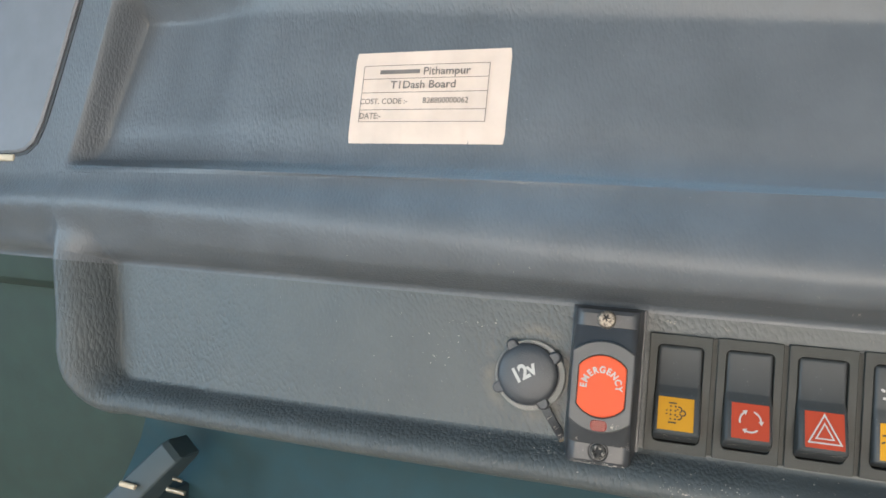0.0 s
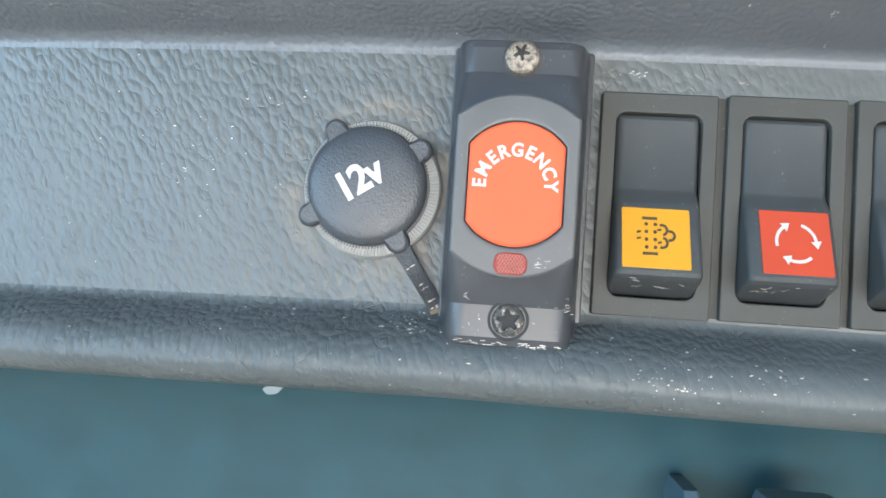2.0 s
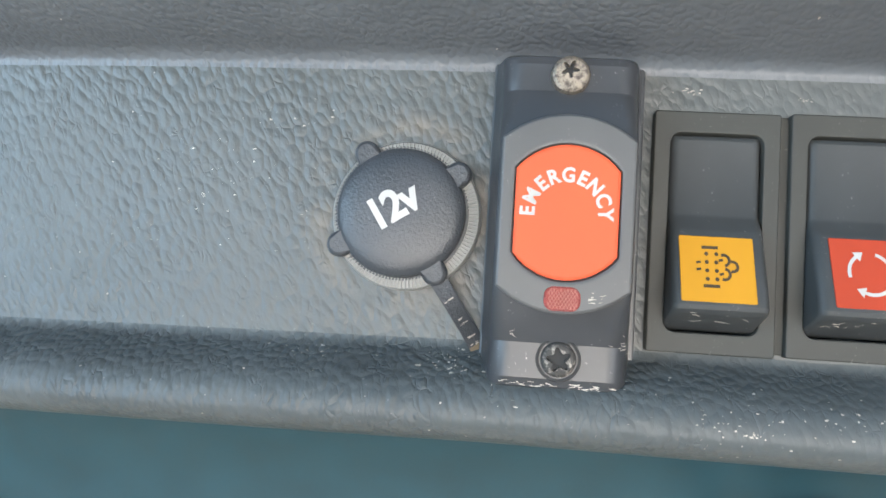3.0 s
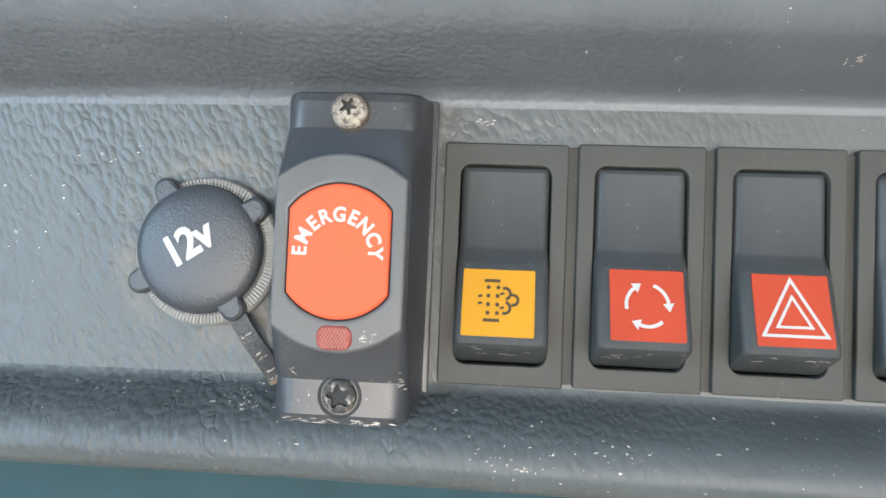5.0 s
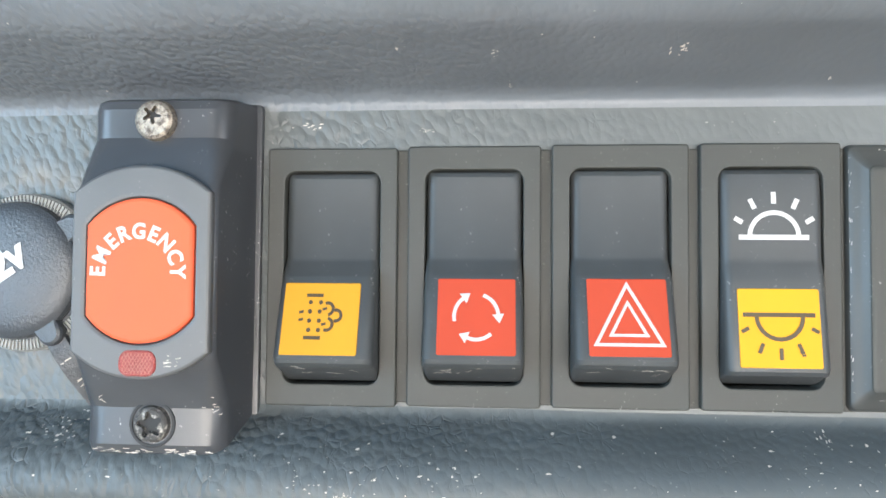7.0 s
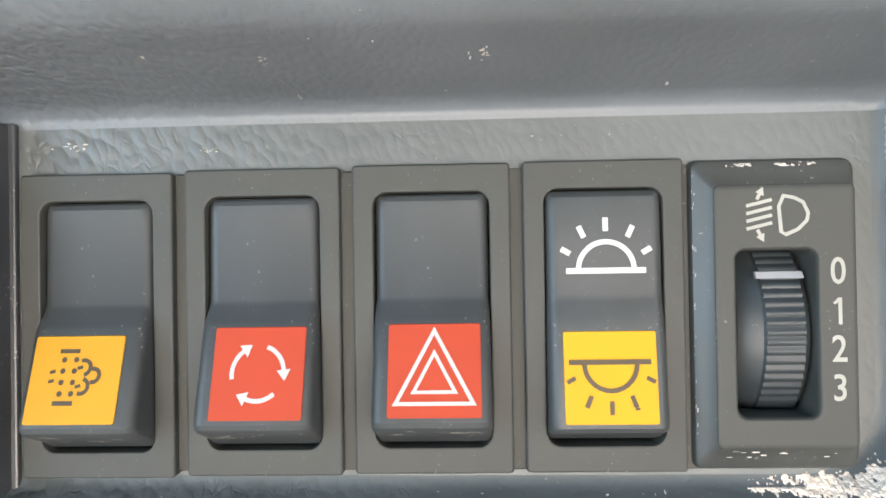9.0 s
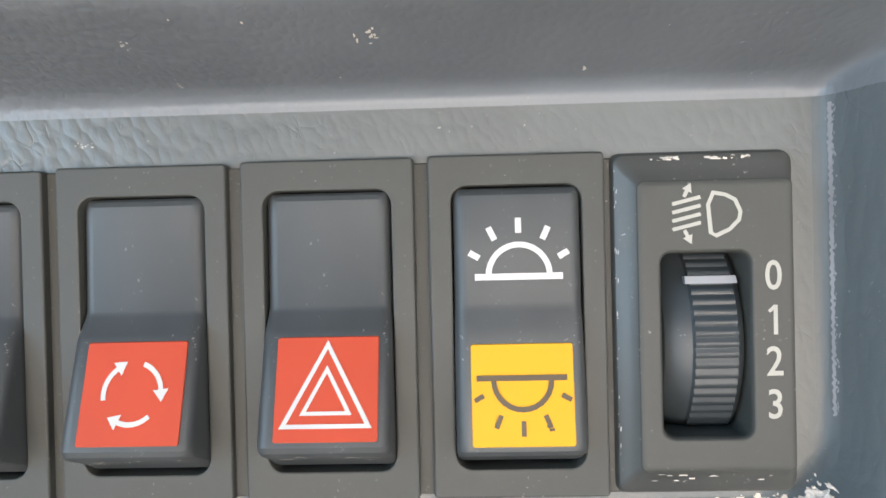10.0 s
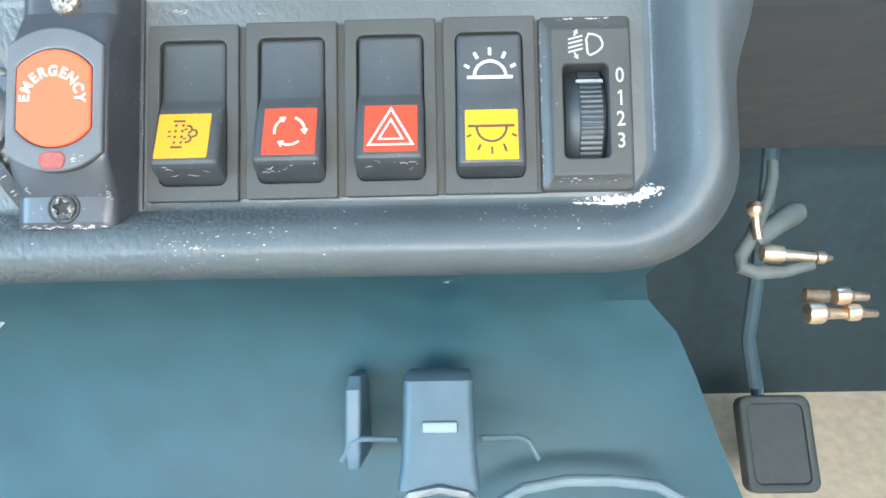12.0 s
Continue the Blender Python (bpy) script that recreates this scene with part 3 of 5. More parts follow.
part("lid", bm, plastic("lid_plastic", (0.16, 0.165, 0.18), 0.5, 700, 0.15, 0.0001, 0.1), dashboard, "smooth grey storage lid with a rounded corner")
bm = bmesh.new()
gapo = grown(lid, 0.0022)
loft(bm, [[(x, upper_y(x, z) + 0.003, z) for x, z in gapo], [(x, upper_y(x, z) - 0.0004, z) for x, z in gapo]], True, (True, True))
part("lid_gap", bm, GAP, dashboard, "dark gap round the lid")
bm = bmesh.new()
box(bm, -0.420, 0.026, 0.1120, -0.374, 0.034, 0.1160, 0.001)
part("lid_hinge", bm, FLOORING, dashboard, "pale metal hinge strip")

# ---- rocker switches ----
PITCH, BW, BH = 0.0265, 0.0245, 0.0480
OPEN = (0.0032, 0.0041, 0.0213, 0.0437)
PRESSED = [(0.0435, 0.0050), (0.0434, 0.0016), (0.0430, 0.0009), (0.0423, 0.0005), (0.0408, 0.0004), (0.0275, 0.0001), (0.0266, -0.0003), (0.0244, -0.0021), (0.0236, -0.0027),
           (0.0170, -0.0049), (0.0104, -0.0071), (0.0096, -0.0073), (0.0088, -0.0070), (0.0081, -0.0062), (0.0076, -0.0050), (0.0062, -0.0016), (0.0050, 0.0006), (0.0045, 0.0022), (0.0043, 0.0050)]
LEVEL = [(0.0435, 0.0050), (0.0434, 0.0012), (0.0430, 0.0003), (0.0423, -0.0003), (0.0412, -0.0005), (0.0340, -0.0009), (0.0275, -0.0010), (0.0262, -0.0012), (0.0238, -0.0019), (0.0222, -0.0021),
         (0.0155, -0.0030), (0.0084, -0.0038), (0.0076, -0.0037), (0.0068, -0.0030), (0.0064, -0.0018), (0.0052, 0.0008), (0.0045, 0.0032), (0.0043, 0.0050)]


rg = random.Random(21)


def rocker_front(profile, z):
    for (a, ya), (b, yb) in zip(profile, profile[1:]):
        if b <= z <= a:
            return ya + (yb - ya) * (a - z) / (a - b)
    return profile[-1][1]


def rocker_switch(index, profile, plate, plate_colour, ink, symbol, label, dz=0.0, tall=(0.0103, 0.0235), extra=None, shift=0.0):
    """One rocker switch: bezel, rocker, coloured plate with its symbol."""
    sw = thing("rocker_switch", label, "switch", "rocker switches in the dashboard", D @ pose(PITCH * index, 0, dz))
    bm = bmesh.new()
    framed(bm, rrect(0, 0, BW, BH, 0.0006), rrect(*OPEN, 0.0022), 0.0026, 0.0, 0.0003, 0.006)
    part("bezel", bm, BEZEL, sw)
    bm = bmesh.new()
    slab(bm, rrect(OPEN[0] - 0.0005, OPEN[1] - 0.0005, OPEN[2] + 0.0005, OPEN[3] + 0.0005, 0.001), 0.0070, 0.0062, 0.0001)
    part("well", bm, GAP, sw)
    bm = bmesh.new()
    st = []
    for k, (z, y) in enumerate(profile):
        w = 0.0177 + 0.0002 * ease((0.03 - z) / 0.02)
        r = 0.0019 if 1 < k < len(profile) - 2 else 0.0010
        st.append((z, 0.01225, w, y, r))
    loaf(bm, st, 0.0056)
    rocker = part("rocker", bm, ROCKER, sw)

    def lie(x, z, off=0.0):
        return (x, rocker_front(profile, z) - off, z)

    px0, px1, (pz0, pz1) = 0.0055 + shift, 0.0193 + shift, tall
    bm = bmesh.new()
    out = rrect(px0, pz0, px1, pz1, 0.0003, 2)
    loft(bm, [[lie(x, z, -0.0002) for x, z in out], [lie(x, z, 0.00018) for x, z in out], [lie(x, z, 0.00025) for x, z in grown(out, -0.0001)]], True, (True, True))
    pl = part("symbol_plate", bm, plate_colour, rocker, plate)
    bm = bmesh.new()
    inked(bm, symbol, lambda x, z: lie(x + shift, z, 0.00031))
    part("symbol", bm, ink, pl, smooth=False)
    if extra:
        bm = bmesh.new()
        inked(bm, extra, lambda x, z: lie(x, z, 0.00004))
        part("upper_symbol", bm, WHITE, rocker, "white printed lamp symbol", smooth=False)
    if profile is PRESSED:
        bm = bmesh.new()
        for k in range(7):
            x, z = rg.uniform(0.0048, 0.0197), rg.uniform(0.0064, 0.0082)
            ln = rg.uniform(0.0004, 0.0022)
            inked(bm, stroke([(x, z), (x + ln * 0.5, z + rg.uniform(-0.0002, 0.0002)), (x + ln, z + rg.uniform(-0.0004, 0.0004))], rg.uniform(0.00004, 0.00013)), lambda x, z: lie(min(x, 0.0197), z, 0.00006))
        part("scuff", bm, CHIP, rocker, "pale scratches along the lower edge", smooth=False)
    return sw


def disc(cx, cz, r, n=10):
    return [circle(cx, cz, r, n)]


CX, CZ = 0.0124, 0.0169
soot = []
for z in (CZ + 0.0039, CZ - 0.0039):
    soot += stroke([(CX - 0.0019, z), (CX + 0.0014, z)], 0.00065)
for x, z in ((-0.0010, 0.0026), (0.0010, 0.0026), (-0.0010, 0.0009), (0.0009, 0.0009), (-0.0010, -0.0008), (0.0009, -0.0008), (-0.0010, -0.0025), (0.0009, -0.0025)):
    soot += disc(CX + x, CZ + z, 0.00043)
for x, z in ((-0.0026, 0.0008), (-0.0026, -0.0006), (0.0019, 0.0014), (0.0019, -0.0014)):
    soot += stroke([(CX + x - 0.0005, CZ + z - 0.0001), (CX + x + 0.0004, CZ + z + 0.0001)], 0.0005)
soot += stroke(arc(CX + 0.0024, CZ + 0.0014, 0.0011, 115, -80), 0.0006)
soot += stroke(arc(CX + 0.0024, CZ - 0.0014, 0.0011, 80, -115), 0.0006)
soot += stroke(arc(CX + 0.0041, CZ + 0.0002, 0.0010, 110, -110), 0.0006)
soot = [[(CX + (x - CX - 0.0011) * 0.93, CZ + (z - CZ) * 0.95) for x, z in p] for p in soot]
rocker_switch(0, PRESSED, "amber plate", AMBER, INK, soot, "worn black rocker switch with an amber exhaust symbol plate", -0.0002, (0.0102, 0.0228), shift=-0.0008)


def arrow_arc(r, a0, a1, w):
    polys = stroke(arc(CX, CZ, r, a0, a1 + 14), w)
    a = radians(a1 + 15)
    t = Vector((math.sin(a), -math.cos(a)))
    o = Vector((math.cos(a), math.sin(a)))
    c = Vector((CX, CZ)) + r * o
    head = [c + 0.00105 * o, c - 0.00105 * o, c + 0.0016 * t]
    return polys + [[(p.x, p.y) for p in head]]


ring3 = []
for a in (192, 72, -48):
    ring3 += arrow_arc(0.0039, a, a - 80, 0.00064)
rocker_switch(1, PRESSED, "red plate", RED, WHITE, ring3, "black rocker switch with a red plate and three white circling arrows", 0.0001, shift=0.0005)

tri = []
for r, w in ((0.0067, 0.00056), (0.0036, 0.00050)):
    pts = [(CX + r * math.cos(radians(a)) * 0.98, CZ - 0.0012 + r * math.sin(radians(a)) * 1.02) for a in (90, 210, 330)]
    tri += stroke(pts, w, True)
rocker_switch(2, PRESSED, "red plate", RED, WHITE, tri, "black rocker switch with a red plate and a white warning triangle", 0.0003, shift=0.0003)

lamp_sym = stroke([(CX - 0.0062, 0.0174), (CX + 0.0060, 0.0174)], 0.00075) + stroke(arc(CX, 0.0171, 0.0039, 180, 360), 0.0007)
for a in (200, 238, 270, 302, 340):
    c, s = math.cos(radians(a)), math.sin(radians(a))
    lamp_sym += stroke([(CX + 0.0050 * c * 1.12, 0.0169 + 0.0052 * s), (CX + 0.0066 * c * 1.05, 0.0169 + 0.0072 * s)], 0.00065)
dome = stroke([(CX - 0.0061, 0.0310), (CX + 0.0060, 0.0310)], 0.0009) + stroke(arc(CX, 0.0312, 0.0042, 0, 180, 20), 0.0008)
for a in (22, 56, 90, 124, 158):
    c, s = math.cos(radians(a)), math.sin(radians(a))
    dome += stroke([(CX + 0.0056 * c * 1.05, 0.0316 + 0.0054 * s), (CX + 0.0072 * c * 1.02, 0.0316 + 0.0075 * s)], 0.00085)
for x, z in ((0.0034, 0.0110), (0.0037, 0.0105)):
    lamp_sym += stroke([(CX + x - 0.0003, z), (CX + x + 0.0004, z + 0.0001)], 0.00035)
rocker_switch(3, LEVEL, "yellow plate", YELLOW, INK, lamp_sym, "black rocker switch with a white lamp symbol and a yellow plate", 0.0004, (0.0083, 0.0219), dome)

# ---- headlight levelling switch ----
lev = thing("leveling_switch", "black headlight levelling switch with a ribbed thumbwheel and numbers, scuffed rim", "switch", "", D @ pose(0.1050, 0, 0.0006))
bm = bmesh.new()
o, p, w = rrect(0, 0, 0.0247, 0.0476, 0.0014), rrect(0.0027, 0.0035, 0.0240, 0.0436, 0.0012), rrect(0.0061, 0.0085, 0.0179, 0.0335, 0.0014)
steps = [(0, 0.0030), (0, 0.0016), (0.04, 0.0009), (0.12, 0.0004), (0.24, 0.0001), (0.40, -0.0002), (0.58, -0.0005), (0.76, -0.0009), (0.90, -0.0013), (1.0, -0.0016)]
loft(bm, [[(a[0] + (b[0] - a[0]) * u, y, a[1] + (b[1] - a[1]) * u) for a, b in zip(o, grown(p, -0.0002))] for u, y in steps])
part("bezel", bm, LEV_RIM, lev, "scuffed outer bezel")
bm = bmesh.new()
def inset(d):
    return rrect(0.0027 + d, 0.0035 + d, 0.0240 - d, 0.0436 - d, max(0.0003, 0.0012 - d * 0.5))


loft(bm, [at_y(grown(p, -0.0002), -0.0016), at_y(inset(0.0003), -0.0018), at_y(inset(0.0006), -0.00195), at_y(inset(0.0010), -0.0020), at_y(inset(0.0014), -0.0020), at_y(grown(w, 0.0005), -0.0020), at_y(grown(w, 0.0003), -0.0019),
          at_y(grown(w, 0.0001), -0.0016), at_y(w, -0.0012), at_y(w, 0.0120)])
plate = part("faceplate", bm, BEZEL, lev)
bm = bmesh.new()
slab(bm, grown(w, 0.0005), 0.0130, 0.0120, 0.0001)
part("well", bm, GAP, lev)
bm = bmesh.new()
WY, WZ, WR = 0.0158, 0.0208, 0.0170
loops = []
cross = [(0.0063, 0.0140, 0), (0.0070, 0.0152, 0), (0.0082, 0.0160, 0), (0.0098, 0.0165, 0), (0.0104, 0.0166, 0), (0.0107, WR, 1), (0.0165, WR, 1), (0.0168, 0.0166, 0), (0.0174, 0.0162, 0), (0.01785, 0.0152, 0)]
for x, r, rib in cross:
    lp = []
    for i in range(360):
        a = 2 * math.pi * i / 360
        rr = r + ((0.00006, 0.00011, 0.00006, -0.00009, -0.00012)[i % 5] if rib else 0)
        lp.append((x, WY - rr * math.cos(a), WZ + rr * math.sin(a)))
    loops.append(lp)
loft(bm, loops, True, (True, True))
wheel = part("thumbwheel", bm, WHEEL, lev, "ribbed thumbwheel")
bm = bmesh.new()
a = math.asin((0.0294 - WZ) / WR)
mk = [(0.0100, WY - (WR + 0.0006) * math.cos(a + d), WZ + (WR + 0.0006) * math.sin(a + d)) for d in (-0.034, 0.034)]
loft(bm, [[(0.0099, y + 0.001, z) for _, y, z in mk], [(0.0099, y, z) for _, y, z in mk], [(0.0170, y, z) for _, y, z in mk], [(0.0170, y + 0.001, z) for _, y, z in mk]], False)
part("index_mark", bm, MARK, wheel, "white index mark", smooth=False)
for text, z in (("0", 0.0301), ("1", 0.0243), ("2", 0.0185), ("3", 0.0127)):
    bm = bmesh.new()
    if text == "1":
        shape = stroke([(0.0202, z + 0.0011), (0.0206, z + 0.0014), (0.0210, z + 0.0019)], 0.00045) + stroke([(0.0211, z + 0.0020), (0.0211, z - 0.0020)], 0.00055)
    else:
        shape = turned(letters(text, 0.0056, 0.010), 0.0209, z, 0, 0.86)
    inked(bm, shape, lambda x, z: (x, -0.00204, z))
    part("numeral", bm, IVORY, plate, smooth=False)
bm = bmesh.new()
beam = []
for k in range(4):
    z = 0.0367 + 0.00115 * k
    beam += stroke([(0.0076, z), (0.0114, z + 0.0009)], 0.00050)
beam += stroke([(0.0124, 0.0400), (0.0127, 0.0362), (0.0134, 0.0358), (0.0152, 0.0366), (0.0165, 0.0379), (0.0167, 0.0390), (0.0160, 0.0406), (0.0147, 0.0413), (0.0131, 0.0416)], 0.00052, True)
for s, z in ((1, 0.0411), (-1, 0.0366)):
    p = Vector((0.0092, z))
    d = Vector((0.5, 1.0 * s)).normalized()
    q = Vector((d.y, -d.x))
    e = p + 0.0009 * d
    beam += stroke([tuple(p), tuple(e)], 0.0005)
    beam += [[tuple(e + 0.0007 * q), tuple(e - 0.0007 * q), tuple(e + 0.0012 * d)]]
inked(bm, beam, lambda x, z: (x, -0.00204, z))
part("headlamp_symbol", bm, IVORY, plate, smooth=False)

bm = bmesh.new()
for x0, n in ((0.0072, 14), (0.0140, 12), (0.0178, 7)):
    for k in range(n):
        x, z = x0 + rg.gauss(0, 0.0008), 0.0466 + rg.gauss(0, 0.0002)
        inked(bm, stroke([(x, z), (x + rg.uniform(0.0002, 0.0009), z + rg.uniform(-0.0002, 0.0002))], rg.uniform(0.0001, 0.0003)), lambda x, z: (x, 0.00002 + max(0.0, z - 0.0466), z))
for k in range(12):
    x, z = rg.uniform(0.004, 0.022), 0.0030 + rg.gauss(0, 0.0003)
    inked(bm, stroke([(x, z), (x + rg.uniform(0.0002, 0.0012), z)], rg.uniform(0.00006, 0.00018)), lambda x, z: (x, -0.00125, z))
for k in range(26):
    x, z = 0.0006 + rg.gauss(0, 0.0002), rg.uniform(0.002, 0.045)
    inked(bm, stroke([(x, z), (x + 0.00005, z + rg.uniform(0.0002, 0.0007))], rg.uniform(0.00004, 0.00010)), lambda x, z: (x, 0.00015 - 0.25 * (x - 0.0006), z))
part("scuff", bm, CHIP, lev, "pale chips along the worn bezel", smooth=False)

# ---- emergency switch ----
em = thing("emergency_switch", "black screwed-on emergency switch with a large orange button", "switch", "", D @ pose(-0.0178, 0, 0.0244) @ Matrix.Diagonal((1, 0.88, 1, 1)))
bm = bmesh.new()
st = [(-0.0333, 0.0002, 0.0262, -0.0015, 0.003), (-0.0330, 0.0002, 0.0264, -0.0062, 0.004), (-0.0321, 0.0002, 0.0264, -0.0084, 0.0045), (-0.0305, 0.0002, 0.0264, -0.0092, 0.0045), (-0.0240, 0.0002, 0.0262, -0.0092, 0.0045),
      (-0.0234, 0.0002, 0.0262, -0.0095, 0.0042), (-0.0155, 0, 0.0256, -0.0130, 0.0022), (-0.0140, 0, 0.0256, -0.0135, 0.0016), (0.0, 0, 0.0256, -0.0136, 0.0014), (0.0140, 0, 0.0256, -0.0135, 0.0016),
      (0.0155, 0, 0.0256, -0.0130, 0.0022), (0.0234, 0.0002, 0.0262, -0.0095, 0.0042), (0.0240, 0.0002, 0.0262, -0.0092, 0.0045), (0.0292, 0.0002, 0.0264, -0.0092, 0.0045), (0.0308, 0.0002, 0.0264, -0.0084, 0.0045),
      (0.0316, 0.0002, 0.0264, -0.0062, 0.004), (0.0319, 0.0002, 0.0262, -0.0015, 0.003)]
# its sides widen towards the dash
loaf(bm, st, 0.0034, 6, (-0.0146, 0.0151))
part("housing", bm, HOUSING, em)
bm = bmesh.new()
slab(bm, rrect(-0.0147, -0.0336, 0.0159, 0.0322, 0.0008), 0.0045, 0.0021, 0.0004)
part("base_plate", bm, HOUSING, em, "thin base plate round the housing")
bm = bmesh.new()
framed(bm, barrel(0, 0, 0.0246, 0.0184, 0.0136), barrel(0, 0.0002, 0.0192, 0.0126, 0.0078), -0.0100, -0.0152, 0.0006, -0.0120)
face = part("faceplate", bm, FACE, em, "grey arched faceplate")
bm = bmesh.new()
slab(bm, grown(barrel(0, 0.0002, 0.0192, 0.0126, 0.0078), 0.0004), -0.0136, -0.0140, 0.0001)
part("button_gap", bm, GAP, face)
bm = bmesh.new()
o = grown(barrel(0, 0.0002, 0.0188, 0.0124, 0.0077), 0)
loft(bm, [at_y(o, -0.0138), at_y(o, -0.0151), at_y(grown(o, -0.0002), -0.0154), at_y(grown(o, -0.0006), -0.0156), at_y([(x * 0.5, 0.0002 + (z - 0.0002) * 0.5) for x, z in o], -0.0157)], True, (True, True))
button = part("button", bm, ORANGE, em, "orange push button")
bm = bmesh.new()
wide = [0.62, 0.92, 0.62, 0.70, 0.80, 0.62, 0.80, 0.74, 0.66]
for k, ch in enumerate("EMERGENCY"):
    a = 179 - 178 * (sum(wide[:k]) + wide[k] / 2 - wide[0] / 2) / (sum(wide) - wide[0] / 2 - wide[-1] / 2)
    r = 0.0069
    inked(bm, turned(letters(ch, 0.0037, 0.034), -0.0001 + r * math.cos(radians(a)), -0.0001 + r * math.sin(radians(a)), a - 90, 0.92), lambda x, z: (x, -0.01576, z))
part("lettering", bm, WHITE, button, "white curved lettering", smooth=False)
bm = bmesh.new()
slab(bm, rrect(-0.0034, -0.0178, 0.0033, -0.0133, 0.0018), -0.0145, -0.0155, 0.0004)
lens = part("indicator_lens", bm, LENS, em, "dull red indicator lens")
bm = bmesh.new()
for k in range(-6, 7):
    for sl in (1, -1):
        # slanting ribs, cut off at the lens's edge
        pts = [(0.00062 * k + sl * z * 0.62, z - 0.01555) for z in (-0.0018, -0.0012, -0.0006, 0.0, 0.0006, 0.0012, 0.0018)]
        pts = [p for p in pts if abs(p[0]) < 0.0028 - 0.5 * max(0.0, abs(p[1] + 0.01555) - 0.0012)]
        if len(pts) > 1:
            inked(bm, stroke(pts, 0.00011), lambda x, z: (x, -0.01558, z))
part("lens_ribs", bm, plastic("pale_red_ribs", (0.33, 0.115, 0.085), 0.4, 1500, 0.1, 0.00005, 0.1), lens, "", False)
bm = bmesh.new()
for k in range(34):
    x = rg.uniform(-0.0120, 0.0125)
    z = -0.0322 + abs(rg.gauss(0, 0.0006))
    ln = rg.uniform(0.0003, 0.0016)
    inked(bm, stroke([(x, z), (x + ln, z + rg.uniform(-0.0003, 0.0003))], rg.uniform(0.00006, 0.0002)), lambda x, z: (x, -0.0087 - 0.0006 * ease((z + 0.0322) / 0.002), z))
for x0, z0, n, sp in ((0.0115, -0.0235, 9, 0.0008), (-0.0085, -0.0226, 4, 0.0005)):
    for k in range(n):
        x, z = x0 + rg.gauss(0, sp), z0 + rg.gauss(0, sp * 0.7)
        inked(bm, stroke([(x, z), (x + rg.uniform(0.0003, 0.0009), z + rg.uniform(-0.0005, 0.0005))], 0.0001), lambda x, z: (x, -0.0097 - 0.75 * max(0.0, z + 0.0236), z))
for k in range(12):
    x, z = rg.uniform(0.0040, 0.0075), -0.0150 + rg.gauss(0, 0.0005)
    inked(bm, stroke([(x, z), (x + rg.uniform(0.0002, 0.0008), z + rg.uniform(-0.0001, 0.0002))], rg.uniform(0.00006, 0.00016)), lambda x, z: (x, -0.01525, z))
part("scuff", bm, CHIP, em, "pale scuffs along the edges", smooth=False)
for z, cx, lobes, turn, deep, wide, lobe in ((0.0270, -0.0001, 5, 65, 0.0, 0.0012, 0.0006), (-0.0268, 0.0003, 5, 100, 0.0006, 0.0018, 0.0006)):
    n = 60
    off = (0.0, 0.0) if deep else (-0.0002, 0.0008)

    def star(r0, amp):
        """Outline of the worn drive recess."""
        return [(cx + off[0] + (r0 + amp * max(-0.6, math.cos(lobes * (t - radians(turn))))) * math.cos(t), z + off[1] + (r0 + amp * max(-0.6, math.cos(lobes * (t - radians(turn))))) * math.sin(t)) for t in [2 * math.pi * i / n for i in range(n)]]

    head = 0.0038 if not deep else 0.0034
    bm = bmesh.new()
    loft(bm, [at_y(circle(cx, z, head, n), -0.0085), at_y(circle(cx, z, head - 0.0001, n), -0.0100 + deep), at_y(circle(cx, z, head * 0.9, n), -0.0107 + deep), at_y(circle(cx, z, head * 0.76, n), -0.0111 + deep),
              at_y(star(wide, lobe), -0.0112 + deep), at_y(star(wide - 0.0002, lobe), -0.0100 + deep), at_y(star(0.0008, 0.0003), -0.0092 + deep)], True, (True, True))
    sc = part("screw", bm, SCREW if not deep else SCREW_DULL, em, "worn, rust-spotted steel screw" if not deep else "dull screw in a dark counterbore")
    # Black sheet inside the drive hole stands for its shade.
    bm = bmesh.new()
    slab(bm, star(wide - 0.0001, lobe), -0.0099 + deep, -0.0102 + deep, 0.00002)
    part("recess_shade", bm, DARK, sc)
    if deep:
        # Flat dark ring, drawn for the shade in the counterbore.
        bm = bmesh.new()
        framed(bm, circle(cx, z, 0.0042, n), circle(cx, z, 0.0036, n), -0.0088, -0.00945, 0.0001)
        part("counterbore", bm, DARK, em, "flat dark ring for the shade round the lower screw")

# ---- 12 volt socket ----
so = thing("power_socket", "round 12 volt socket under a black rubber cap with a strap", "power socket", "", D @ pose(-0.0500, 0.0042, 0.0245, 0, 0, -1.5))
bm = bmesh.new()
lathe(bm, [(0.0155, 0.0012), (0.0155, -0.0016), (0.0151, -0.0022), (0.0128, -0.0023), (0.0118, 0.0003)], 0.0009, -0.0004, 120)
ring = part("ring", bm, RING, so, "dusty grey plastic ring")
rib = bmesh.new()
slab(rib, rrect(0.0130, -0.00013, 0.0151, 0.00013, 0.00006, 2), -0.0016, -0.0026, 0.00006)
bmesh.ops.recalc_face_normals(rib, faces=rib.faces)
rib_mesh = bpy.data.meshes.new("rib")
rib.to_mesh(rib_mesh)
rib.free()
rib_mesh.materials.append(RING)
for k in range(120):
    ob = new("rib", rib_mesh)
    ob.parent = ring
    ob.matrix_local = Matrix.Translation((0.0009, 0, -0.0004)) @ Matrix.Rotation(2 * math.pi * k / 120, 4, "Y")
bm = bmesh.new()
